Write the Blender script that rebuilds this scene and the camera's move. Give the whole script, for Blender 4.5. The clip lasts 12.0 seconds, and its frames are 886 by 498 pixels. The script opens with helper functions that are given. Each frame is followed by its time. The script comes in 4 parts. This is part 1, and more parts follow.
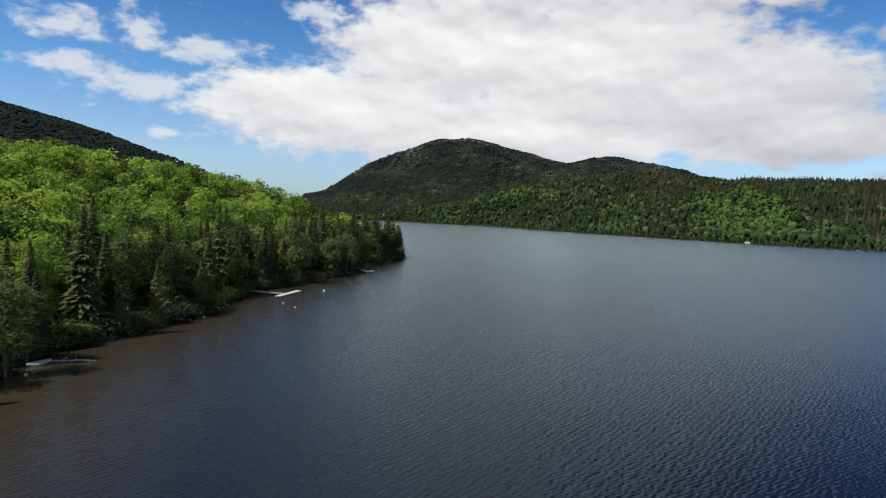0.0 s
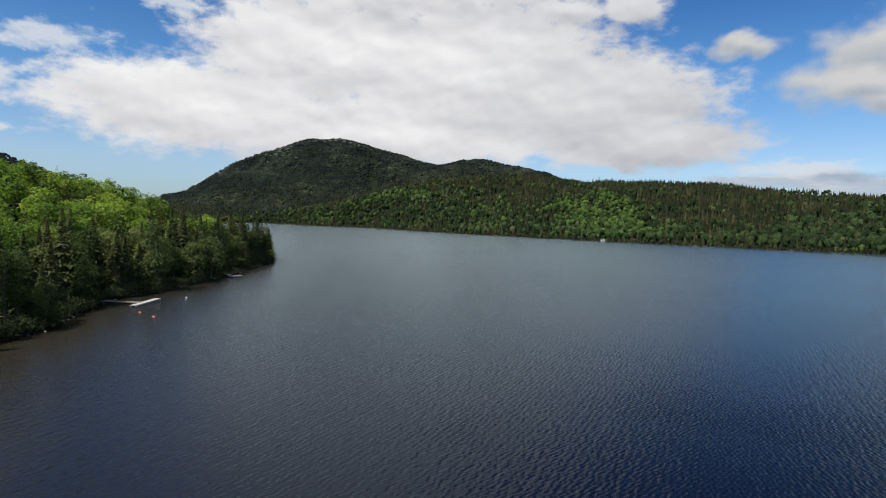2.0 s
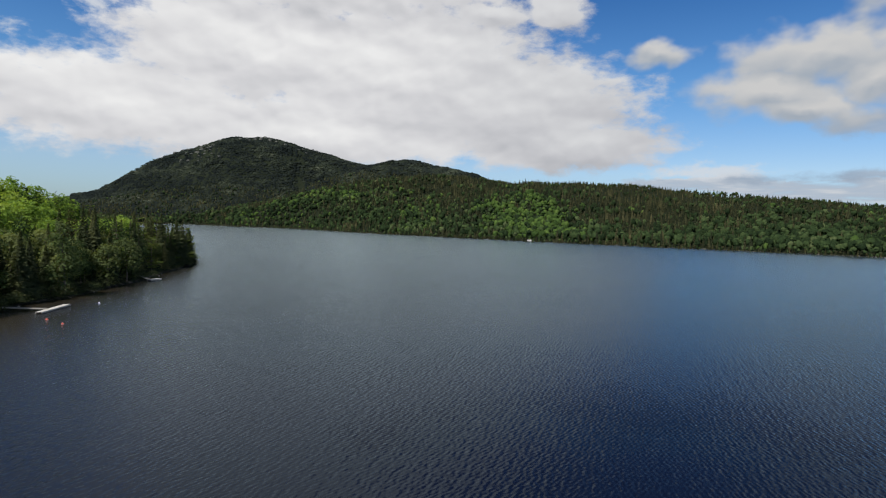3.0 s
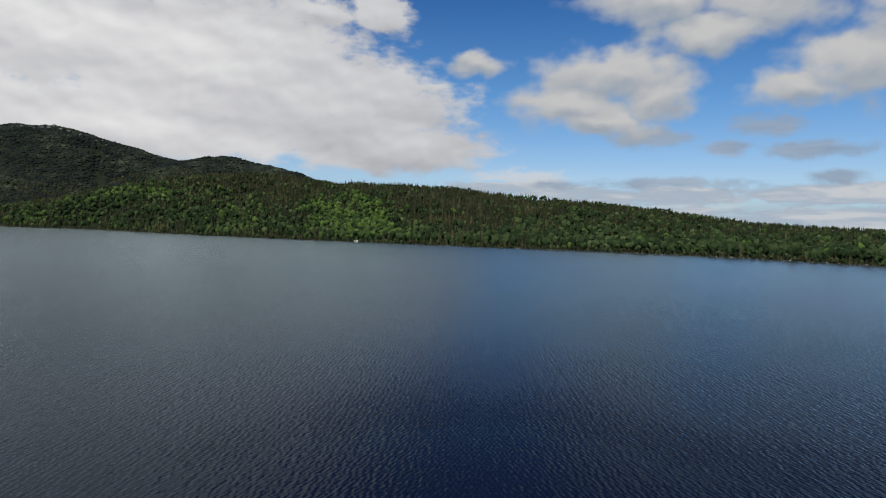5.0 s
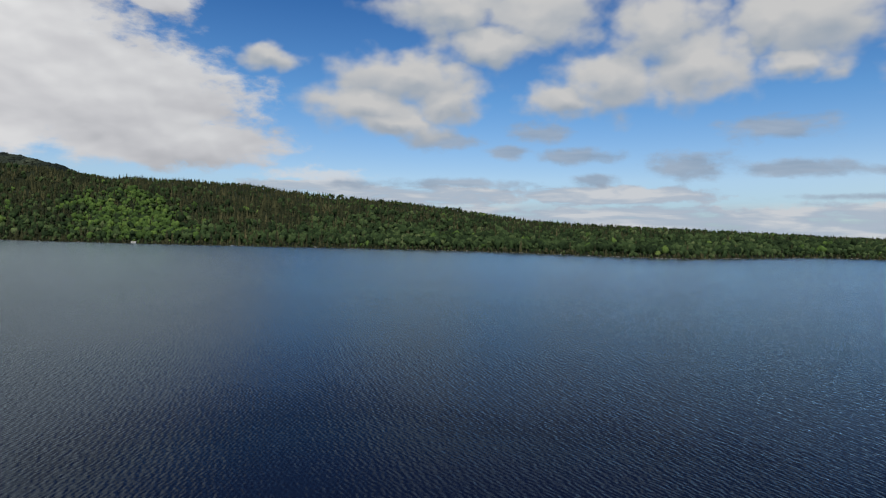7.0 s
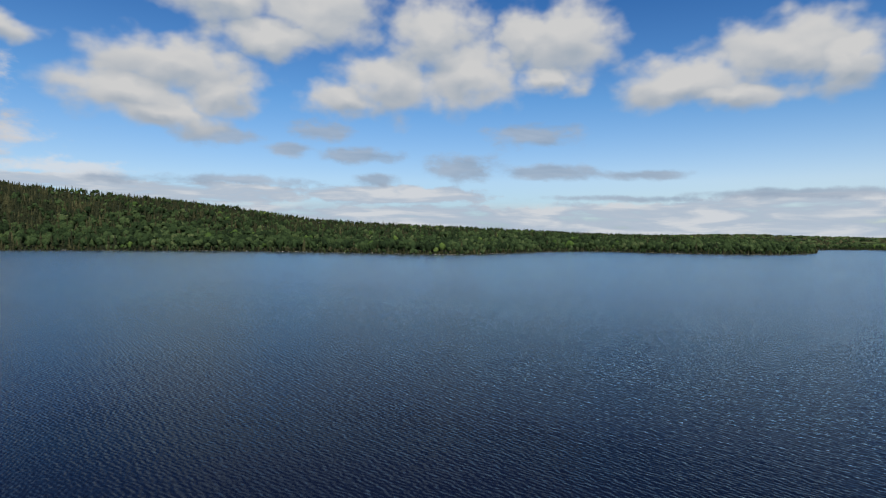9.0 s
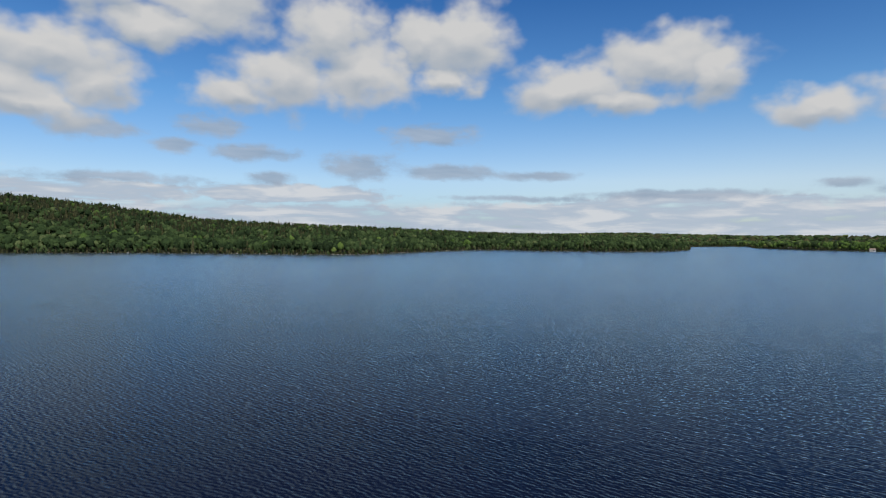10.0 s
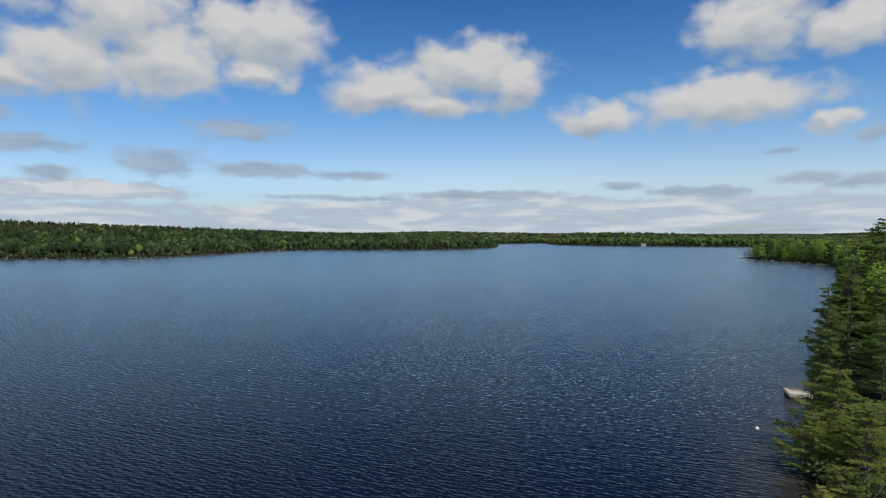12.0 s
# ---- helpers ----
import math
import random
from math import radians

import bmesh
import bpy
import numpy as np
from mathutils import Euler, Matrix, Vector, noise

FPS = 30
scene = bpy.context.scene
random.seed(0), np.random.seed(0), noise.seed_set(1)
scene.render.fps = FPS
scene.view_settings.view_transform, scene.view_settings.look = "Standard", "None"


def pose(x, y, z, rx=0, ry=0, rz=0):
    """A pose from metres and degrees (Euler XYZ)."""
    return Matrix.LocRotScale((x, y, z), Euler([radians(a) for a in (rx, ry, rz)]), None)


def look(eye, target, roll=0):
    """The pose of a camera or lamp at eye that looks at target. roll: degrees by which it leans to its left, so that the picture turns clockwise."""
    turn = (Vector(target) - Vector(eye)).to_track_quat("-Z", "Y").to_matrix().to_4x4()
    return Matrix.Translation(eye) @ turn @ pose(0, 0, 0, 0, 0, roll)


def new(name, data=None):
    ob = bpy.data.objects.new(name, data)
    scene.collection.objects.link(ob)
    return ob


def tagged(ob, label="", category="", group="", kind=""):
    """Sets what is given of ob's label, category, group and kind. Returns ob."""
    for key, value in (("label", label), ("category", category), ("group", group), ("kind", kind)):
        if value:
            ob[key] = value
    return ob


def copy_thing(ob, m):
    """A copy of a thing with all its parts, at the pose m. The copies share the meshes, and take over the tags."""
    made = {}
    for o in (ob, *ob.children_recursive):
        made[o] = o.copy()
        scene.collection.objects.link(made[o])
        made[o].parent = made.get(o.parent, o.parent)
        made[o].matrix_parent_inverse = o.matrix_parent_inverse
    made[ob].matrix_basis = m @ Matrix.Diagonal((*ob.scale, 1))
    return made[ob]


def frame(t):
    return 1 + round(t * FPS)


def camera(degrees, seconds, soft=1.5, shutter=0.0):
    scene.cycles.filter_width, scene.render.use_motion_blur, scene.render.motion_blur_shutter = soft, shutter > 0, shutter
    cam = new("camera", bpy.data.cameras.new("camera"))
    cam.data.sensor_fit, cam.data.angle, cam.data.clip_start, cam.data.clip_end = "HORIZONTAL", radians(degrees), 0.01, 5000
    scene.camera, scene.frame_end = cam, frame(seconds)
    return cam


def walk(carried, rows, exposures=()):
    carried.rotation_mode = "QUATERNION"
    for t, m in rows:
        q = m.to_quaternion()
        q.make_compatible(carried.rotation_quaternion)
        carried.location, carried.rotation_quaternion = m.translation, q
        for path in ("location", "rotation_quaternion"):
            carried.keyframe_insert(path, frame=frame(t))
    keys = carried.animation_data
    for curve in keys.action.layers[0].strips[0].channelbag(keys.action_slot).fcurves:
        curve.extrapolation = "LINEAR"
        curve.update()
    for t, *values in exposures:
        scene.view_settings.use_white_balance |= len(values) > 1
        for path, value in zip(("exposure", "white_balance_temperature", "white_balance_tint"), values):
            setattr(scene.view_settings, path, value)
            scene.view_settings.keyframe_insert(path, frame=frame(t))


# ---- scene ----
cam = camera(71.8, 12.0, soft=1.2)
# seconds, x, y, z, pitch, roll, yaw: a drone that hovers over the cove and turns to its right
PATH = [
    (0.0, 0.0, 0.0, 20.0, -3.18, -1.94, 0.0),
    (0.5, 0.0, 0.0, 20.0, -3.1, -1.94, -2.33),
    (1.0, 0.0, 0.0, 20.0, -3.0, -1.82, -4.72),
    (1.5, 0.0, 0.0, 20.0, -2.88, -1.66, -8.13),
    (2.0, 0.0, 0.0, 20.0, -2.72, -1.56, -11.84),
    (2.5, 0.0, 0.0, 20.0, -2.6, -1.52, -15.11),
    (4.5, 0.0, 0.0, 20.0, -2.11, -1.58, -30.08),
    (5.0, 0.0, 0.0, 20.0, -1.99, -1.6, -34.57),
    (5.5, 0.0, 0.0, 20.0, -1.89, -1.55, -39.17),
    (6.0, 0.0, 0.0, 20.0, -1.8, -1.45, -43.76),
    (6.5, 0.0, 0.0, 20.0, -1.71, -1.33, -48.55),
    (7.0, 0.02, 0.03, 20.0, -1.66, -1.19, -53.32),
    (9.0, 0.25, 0.3, 20.0, -1.47, -0.69, -73.38),
    (9.5, 0.4, 0.48, 20.0, -1.45, -0.55, -78.29),
    (10.0, 0.58, 0.72, 20.0, -1.43, -0.45, -82.86),
    (10.5, 0.8, 1.0, 20.0, -1.42, -0.33, -87.35),
    (11.0, 1.05, 1.3, 20.0, -1.42, -0.22, -91.76),
    (11.5, 1.33, 1.64, 20.0, -1.42, -0.11, -95.97),
    (12.0, 1.61, 2.0, 20.0, -1.43, 0.0, -99.87),
]
walk(cam, [(t, pose(x, y, z, 90 + p, r, w)) for t, x, y, z, p, r, w in PATH],
     exposures=[(0.0, 0.13), (2.5, 0.0), (5.5, -0.18), (9.0, 0.0), (12.0, 0.0)])

# ------------------------------------------------------------------ light
SUN_BEARING, SUN_HEIGHT = 122.0, 54.0      # degrees to the left of +y, degrees up
sun_way = Vector((-math.sin(radians(SUN_BEARING)) * math.cos(radians(SUN_HEIGHT)),
                  math.cos(radians(SUN_BEARING)) * math.cos(radians(SUN_HEIGHT)), math.sin(radians(SUN_HEIGHT))))
sun = new("sun", bpy.data.lights.new("sun", "SUN"))
sun.data.energy, sun.data.angle, sun.data.color = 5.0, radians(0.55), (1.0, 0.95, 0.87)
sun.matrix_world = look(sun_way * 200, (0, 0, 0))

# ------------------------------------------------------------------ sky with clouds
# clouds: bearing, height, half width, half height, in degrees
BIG_CLOUD = [
    (9.0, 9.2, 13.8, 4.15), (-1.2, 14.6, 12.6, 5.13), (-13.5, 13.4, 16.3, 7.3), (-23.5, 10.6, 13.4, 5.2), (-29.1, 7.3, 10.5, 2.39),
    (-6.4, 7.6, 20.7, 2.93), (-15.5, 22.3, 11.0, 4.78), (-5.0, 22.6, 16.2, 6.38), (-22.4, 18.5, 3.6, 1.46), (-28.7, 18.8, 3.2, 1.7),
    # these four are out of view, added to brighten the water's reflections
    (-1.0, 28.0, 17.0, 8.0), (-3.0, 36.0, 19.0, 7.0), (16.0, 37.0, 18.0, 9.0), (6.0, 46.0, 28.0, 9.0),
]
CUMULUS = [
    (-37.5, 14.8, 2.0, 1.12), (-49.7, 13.8, 6.2, 2.06), (-46.1, 11.4, 4.6, 1.99), (-48.7, 10.0, 4.7, 1.42), (-53.4, 11.9, 3.1, 1.8),
    (-53.7, 19.8, 5.5, 1.92), (-62.0, 19.5, 4.8, 2.82), (-57.5, 16.8, 4.7, 1.66), (-72.4, 17.8, 4.0, 3.2), (-75.2, 14.7, 4.3, 2.94),
    (-68.7, 13.7, 4.6, 2.61), (-64.5, 11.9, 3.5, 1.57), (-80.6, 17.5, 2.4, 2.4), (-84.3, 17.3, 4.2, 3.05), (-83.3, 13.9, 3.0, 1.07),
    (-102.6, 15.0, 5.7, 2.22), (-94.8, 13.2, 5.3, 1.99), (-106.4, 13.8, 2.5, 2.17), (-98.6, 11.9, 4.2, 1.17),
    (-124.8, 11.1, 6.5, 1.92), (-114.1, 10.4, 3.2, 1.33), (-132.3, 8.8, 1.7, 0.78), (-126.4, 17.0, 4.2, 2.55), (-133.1, 15.8, 2.6, 1.61),
]
WISPS = [
    (31.8, 13.8, 3.2, 1.1), (26.7, 14.2, 1.9, 1.6), (31.1, 10.7, 3.2, 0.9), (25.4, 9.5, 5.5, 1.4), (21.0, 13.1, 4.3, 1.2),
    # the last of these is out of view, added to grey the near water
    (12.1, 17.2, 3.0, 1.1), (24.1, 6.0, 1.7, 0.5), (-41.6, 5.0, 5.1, 0.7), (24.0, 28.0, 20.0, 7.0),
]
GREY_CLOUDS = [
    (-62.1, 9.1, 2.8, 0.98), (-65.3, 7.0, 3.7, 0.76), (-58.8, 7.3, 2.1, 0.63), (-81.4, 9.0, 4.3, 0.92), (-75.1, 6.0, 3.4, 1.25),
    (-83.3, 5.7, 5.0, 0.73), (-91.5, 5.5, 4.0, 0.46), (-67.2, 4.8, 1.9, 0.62), (-54.7, 4.4, 6.9, 0.48), (-44.6, 4.3, 2.6, 0.48),
    (-53.1, 8.2, 3.5, 0.84), (-131.0, 4.5, 2.9, 0.49), (-134.7, 4.1, 2.8, 0.65), (-116.1, 4.2, 1.9, 0.45), (-122.7, 3.7, 4.5, 0.48),
    (-134.7, 7.7, 1.2, 0.68), (-128.6, 6.6, 1.2, 0.23), (-104.4, 3.6, 8.3, 0.42), (-89.7, 3.3, 6.1, 0.31),
]
LOW_BANK = [
    (-40.9, 3.9, 6.2, 0.7), (-68.1, 3.5, 10.1, 0.93), (-52.1, 3.3, 10.6, 0.94), (-44.6, 3.6, 4.4, 0.61), (-73.8, 1.5, 24.7, 1.16),
    (-100.7, 1.9, 22.8, 1.3), (-105.8, 3.1, 10.8, 0.56), (-125.3, 2.1, 14.1, 1.33),
]


class Nodes:
    """Short hand for a node tree."""

    def __init__(self, tree):
        self.tree = tree
        tree.nodes.clear()

    def add(self, kind, **values):
        n = self.tree.nodes.new(kind)
        for key, value in values.items():
            if key.startswith("in_"):
                self.put(n.inputs[int(key[3:])], value)
        return n

    def put(self, socket, value):
        if isinstance(value, bpy.types.NodeSocket):
            self.tree.links.new(value, socket)
        else:
            socket.default_value = value

    def math(self, op, a, b=0.0, c=0.0, clamp=False):
        n = self.tree.nodes.new("ShaderNodeMath")
        n.operation, n.use_clamp = op, clamp
        for s, v in zip(n.inputs, (a, b, c)):
            self.put(s, v)
        return n.outputs[0]

    def vec(self, op, a, b=(0, 0, 0), c=(0, 0, 0)):
        n = self.tree.nodes.new("ShaderNodeVectorMath")
        n.operation = op
        self.put(n.inputs[0], a)
        if op != "LENGTH":
            self.put(n.inputs[1], b)
        if op == "MULTIPLY_ADD":
            self.put(n.inputs[2], c)
        return n.outputs["Value" if op in ("LENGTH", "DOT_PRODUCT") else 0]

    def noise(self, vector, scale, detail=4.0, rough=0.5, warp=0.0):
        n = self.tree.nodes.new("ShaderNodeTexNoise")
        for key, value in (("Vector", vector), ("Scale", scale), ("Detail", detail), ("Roughness", rough), ("Distortion", warp)):
            if value is not None:
                self.put(n.inputs[key], value)
        return n

    def ramp(self, value, *stops):
        n = self.tree.nodes.new("ShaderNodeValToRGB")
        self.put(n.inputs[0], value)
        e = n.color_ramp.elements
        while len(e) < len(stops):
            e.new(0.5)
        for el, (at, col) in zip(e, stops):
            el.position, el.color = at, (*col, 1) if not isinstance(col, (int, float)) else (col, col, col, 1)
        return n.outputs[0]

    def step(self, value, a, b):
        n = self.tree.nodes.new("ShaderNodeMapRange")
        n.interpolation_type, n.clamp = "SMOOTHSTEP", True
        for i, v in enumerate((value, a, b, 0.0, 1.0)):
            self.put(n.inputs[i], v)
        return n.outputs[0]

    def mix(self, f, a, b, blend="MIX"):
        n = self.tree.nodes.new("ShaderNodeMix")
        n.data_type, n.blend_type = "RGBA", blend
        self.put(n.inputs[0], f)
        for s, v in ((n.inputs[6], a), (n.inputs[7], b)):
            self.put(s, v if isinstance(v, bpy.types.NodeSocket) else (*v, 1))
        return n.outputs[2]


world = bpy.data.worlds.new("sky")
scene.world = world
world.use_nodes = True
N = Nodes(world.node_tree)
way = N.add("ShaderNodeTexCoord").outputs["Generated"]
xyz = N.add("ShaderNodeSeparateXYZ", in_0=way)
bearing = N.math("MULTIPLY", N.math("ARCTAN2", N.math("MULTIPLY", xyz.outputs[0], -1.0), xyz.outputs[1]), 57.2958)
height = N.math("MULTIPLY", N.math("ARCSINE", xyz.outputs[2]), 57.2958)
spot = N.add("ShaderNodeCombineXYZ", in_0=bearing, in_1=height, in_2=0.0).outputs[0]
flat = N.vec("MULTIPLY", spot, (0.55, 1.0, 1.0))
coarse = N.noise(flat, 0.22, 3.0, 0.5)
fine = N.noise(flat, 0.8, 5.0, 0.6)
curl = N.vec("ADD", N.vec("MULTIPLY", N.vec("SUBTRACT", coarse.outputs["Color"], (0.5, 0.5, 0.5)), (3.6, 1.7, 0.0)),
             N.vec("MULTIPLY", N.vec("SUBTRACT", fine.outputs["Color"], (0.5, 0.5, 0.5)), (1.8, 1.1, 0.0)))
bent = N.vec("ADD", spot, curl)
even = N.vec("MULTIPLY", spot, (0.85, 1.15, 1.0))
swell = N.noise(even, 0.38, 3.0, 0.45).outputs["Color"]
bent_low = N.vec("ADD", spot, N.vec("MULTIPLY", N.vec("SUBTRACT", swell, (0.5, 0.5, 0.5)), (4.2, 2.8, 0.0)))
ragged = N.math("SUBTRACT", N.noise(N.vec("ADD", flat, N.vec("MULTIPLY", curl, (0.25, 0.25, 0.0))), 0.75, 6.0, 0.6).outputs["Fac"], 0.5)


def cloud_field(clouds, where, lift=0.0, melt=0.25):
    """Distance from the clouds' middles: 1 at their rims."""
    d = None
    for a, e, w, h in clouds:
        e2 = e + lift * h
        one = N.vec("LENGTH", N.vec("MULTIPLY_ADD", where, (1 / w, 1 / h, 0), (-a / w, -e2 / h, 0)))
        d = one if d is None else N.math("SMOOTH_MIN", d, one, melt)
    return d


def cover(d, rag, inner, outer):
    return N.math("SUBTRACT", 1.0, N.step(N.math("MULTIPLY_ADD", ragged, rag, d), inner, outer))


d_big, d_big2 = cloud_field(BIG_CLOUD, bent), cloud_field(BIG_CLOUD, bent, -0.35)
d_cum, d_cum2 = cloud_field(CUMULUS, bent_low, 0.0, 0.12), cloud_field(CUMULUS, bent_low, -0.5, 0.12)
bent_mid = N.vec("ADD", spot, N.vec("MULTIPLY", curl, (0.7, 0.4, 0.0)))
d_wisp, d_grey, d_bank = cloud_field(WISPS, bent), cloud_field(GREY_CLOUDS, bent_mid), cloud_field(LOW_BANK, bent_mid)
c_big = cover(d_big, 1.0, 0.72, 1.16)
ragged_soft = N.math("SUBTRACT", N.noise(even, 0.42, 3.0, 0.45).outputs["Fac"], 0.5)
c_cum = N.math("SUBTRACT", 1.0, N.step(N.math("MULTIPLY_ADD", ragged_soft, 1.5, d_cum), 0.58, 1.50))
c_wisp = N.math("MULTIPLY", cover(d_wisp, 3.2, 0.25, 1.3), 0.85)
c_grey = N.math("MULTIPLY", cover(d_grey, 2.0, 0.40, 1.35), 0.85)
streaks = N.noise(N.vec("MULTIPLY", spot, (0.16, 1.0, 1.0)), 0.95, 4.0, 0.55, 0.3).outputs["Fac"]
over_low = N.math("MULTIPLY", N.step(height, 3.2, 1.6), N.step(bearing, -34.0, -50.0))
c_bank = N.math("MULTIPLY", N.math("MAXIMUM", cover(d_bank, 1.3, 0.75, 1.1), over_low), N.step(streaks, 0.28, 0.46))
# unseen scattered clouds added behind and overhead, the overhead ones as fill light
plane = N.vec("MULTIPLY", N.add("ShaderNodeCombineXYZ", in_0=N.math("DIVIDE", xyz.outputs[0], N.math("MAXIMUM", xyz.outputs[2], 0.08)),
                                in_1=N.math("DIVIDE", xyz.outputs[1], N.math("MAXIMUM", xyz.outputs[2], 0.08)), in_2=0.0).outputs[0], (1, 1, 1))
scatter = N.noise(plane, 0.9, 5.0, 0.55).outputs["Fac"]
beyond = N.math("MAXIMUM", N.step(height, 52.0, 66.0), N.step(N.math("ABSOLUTE", N.math("ADD", bearing, 50.0)), 92.0, 104.0))
c_rest = N.math("MULTIPLY", N.step(scatter, 0.44, 0.60), beyond)

sky = N.add("ShaderNodeTexSky")
sky.sky_type, sky.sun_disc = "NISHITA", False
sky.sun_elevation, sky.sun_rotation = radians(SUN_HEIGHT), radians(-SUN_BEARING)
sky.altitude, sky.air_density, sky.dust_density, sky.ozone_density = 50.0, 1.0, 0.6, 1.6
SKY_STRENGTH = 0.105
blue = N.vec("SCALE", sky.outputs[0])
blue.node.inputs["Scale"].default_value = SKY_STRENGTH
blue = N.mix(1.0, blue, N.ramp(N.math("DIVIDE", height, 60.0, clamp=True), (0.0, (0.60, 0.78, 1.12)), (0.03, (0.70, 0.88, 1.17)), (0.08, (0.85, 0.98, 1.20)), (0.2, (0.50, 0.85, 1.17)), (0.36, (0.21, 0.55, 0.96)), (0.5, (0.06, 0.29, 0.70)), (0.7, (0.07, 0.30, 0.66)), (1.0, (0.7, 0.85, 1.0))), "MULTIPLY")
blue = N.mix(N.math("MULTIPLY", N.step(bearing, -70.0, -112.0), N.step(height, 16.0, 5.0)), blue, N.mix(1.0, blue, (1.30, 1.16, 1.06), "MULTIPLY"))
rolled = N.vec("ADD", flat, N.vec("MULTIPLY", curl, (0.3, 0.3, 0.0)))
puff = N.noise(rolled, 0.24, 3.5, 0.45).outputs["Fac"]
puff_low = N.noise(N.vec("ADD", rolled, (0.2, -0.7, 0.0)), 0.24, 3.5, 0.45).outputs["Fac"]
relief = N.math("SUBTRACT", puff, puff_low)
lit_big = N.math("ADD", N.math("MULTIPLY_ADD", N.math("SUBTRACT", d_big2, d_big), 0.5, 0.62), N.math("MULTIPLY", relief, 2.2), clamp=True)
lit_cum = N.math("ADD", N.math("MULTIPLY_ADD", N.math("SUBTRACT", d_cum2, d_cum), 0.75, 0.66), N.math("MULTIPLY", relief, 1.5), clamp=True)
col_big = N.ramp(lit_big, (0.0, (0.50, 0.51, 0.54)), (0.5, (0.69, 0.69, 0.71)), (1.0, (0.86, 0.86, 0.86)))
col_big = N.mix(N.step(bearing, -8.0, -34.0), col_big, N.mix(1.0, col_big, (0.80, 0.81, 0.83), "MULTIPLY"))
# cloud above the view is brightened and warmed to lighten the water
col_big = N.mix(N.step(height, 20.0, 34.0), col_big, N.mix(1.0, col_big, (1.75, 1.60, 1.44), "MULTIPLY"))
col_cum = N.ramp(lit_cum, (0.0, (0.30, 0.37, 0.46)), (0.5, (0.46, 0.49, 0.53)), (1.0, (0.61, 0.61, 0.61)))
col_grey = N.ramp(streaks, (0.25, (0.25, 0.335, 0.45)), (0.75, (0.41, 0.475, 0.57)))
col_bank = N.ramp(streaks, (0.34, (0.38, 0.47, 0.59)), (0.5, (0.46, 0.53, 0.62)), (0.62, (0.62, 0.65, 0.69)))
shown = N.mix(c_bank, blue, col_bank)
shown = N.mix(c_grey, shown, col_grey)
shown = N.mix(c_wisp, shown, (0.66, 0.70, 0.75))
shown = N.mix(c_cum, shown, col_cum)
shown = N.mix(c_big, shown, col_big)
shown = N.mix(c_rest, shown, (0.62, 0.63, 0.65))
back = N.add("ShaderNodeBackground", in_0=shown, in_1=1.0)
N.tree.links.new(back.outputs[0], N.add("ShaderNodeOutputWorld").inputs[0])

# ------------------------------------------------------------------ materials


def material(name):
    m = bpy.data.materials.new(name)
    m.use_nodes = True
    return m, Nodes(m.node_tree)


def finish(n, shader, bump=None):
    n.tree.links.new(shader, n.add("ShaderNodeOutputMaterial").inputs[0])


def principled(n, colour, rough, normal=None, **more):
    p = n.tree.nodes.new("ShaderNodeBsdfPrincipled")
    n.put(p.inputs["Base Color"], colour if isinstance(colour, bpy.types.NodeSocket) else (*colour, 1))
    n.put(p.inputs["Roughness"], rough)
    if normal is not None:
        n.put(p.inputs["Normal"], normal)
    for key, value in more.items():
        n.put(p.inputs[key.replace("_", " ")], value)
    return p.outputs[0]


def bump(n, value, strength, distance):
    b = n.tree.nodes.new("ShaderNodeBump")
    b.inputs["Strength"].default_value, b.inputs["Distance"].default_value = strength, distance
    n.put(b.inputs["Height"], value)
    return b.outputs[0]


def place_of(n):
    return n.add("ShaderNodeNewGeometry").outputs["Position"]


def foliage(name, stops, through_light, scale=0.35):
    """Leaves: a colour for each tree from its own chance and its tint, and for each clump its own."""
    m, n = material(name)
    tint = n.add("ShaderNodeAttribute")
    tint.attribute_name = "tint"
    tree = n.add("ShaderNodeObjectInfo").outputs["Random"]
    grain = n.noise(place_of(n), scale, 3.0, 0.6).outputs["Fac"]
    single = n.add("ShaderNodeAttribute")
    single.attribute_name = "single"
    spread = n.math("MULTIPLY_ADD", n.math("MULTIPLY", tree, 0.88), single.outputs["Fac"], tint.outputs["Fac"], clamp=True)
    value = n.math("MULTIPLY_ADD", n.math("SUBTRACT", grain, 0.5), 0.8, n.math("MULTIPLY_ADD", spread, 0.8, 0.1), clamp=True)
    colour = n.ramp(value, *stops)
    d = n.add("ShaderNodeBsdfDiffuse", in_0=colour)
    t = n.add("ShaderNodeBsdfTranslucent", in_0=n.mix(1.0, colour, (1.15, 1.1, 0.5), "MULTIPLY"))
    s = n.add("ShaderNodeMixShader", in_0=through_light, in_1=d.outputs[0], in_2=t.outputs[0])
    finish(n, s.outputs[0])
    return m


LEAVES = foliage("broad_leaves", [(0.0, (0.066, 0.122, 0.036)), (0.35, (0.140, 0.232, 0.054)), (0.7, (0.228, 0.340, 0.070)), (1.0, (0.335, 0.412, 0.096))], 0.5)
NEEDLES = foliage("needles", [(0.0, (0.018, 0.024, 0.014)), (0.4, (0.038, 0.042, 0.021)), (0.75, (0.062, 0.062, 0.030)), (1.0, (0.098, 0.090, 0.045))], 0.25)
# cloud shadow and blue haze over the mountains are put into this colour
SHADED_NEEDLES = foliage("mountain_needles", [(0.0, (0.011, 0.015, 0.015)), (0.4, (0.020, 0.026, 0.022)), (0.75, (0.042, 0.052, 0.036)), (1.0, (0.090, 0.098, 0.070))], 0.1, 0.015)
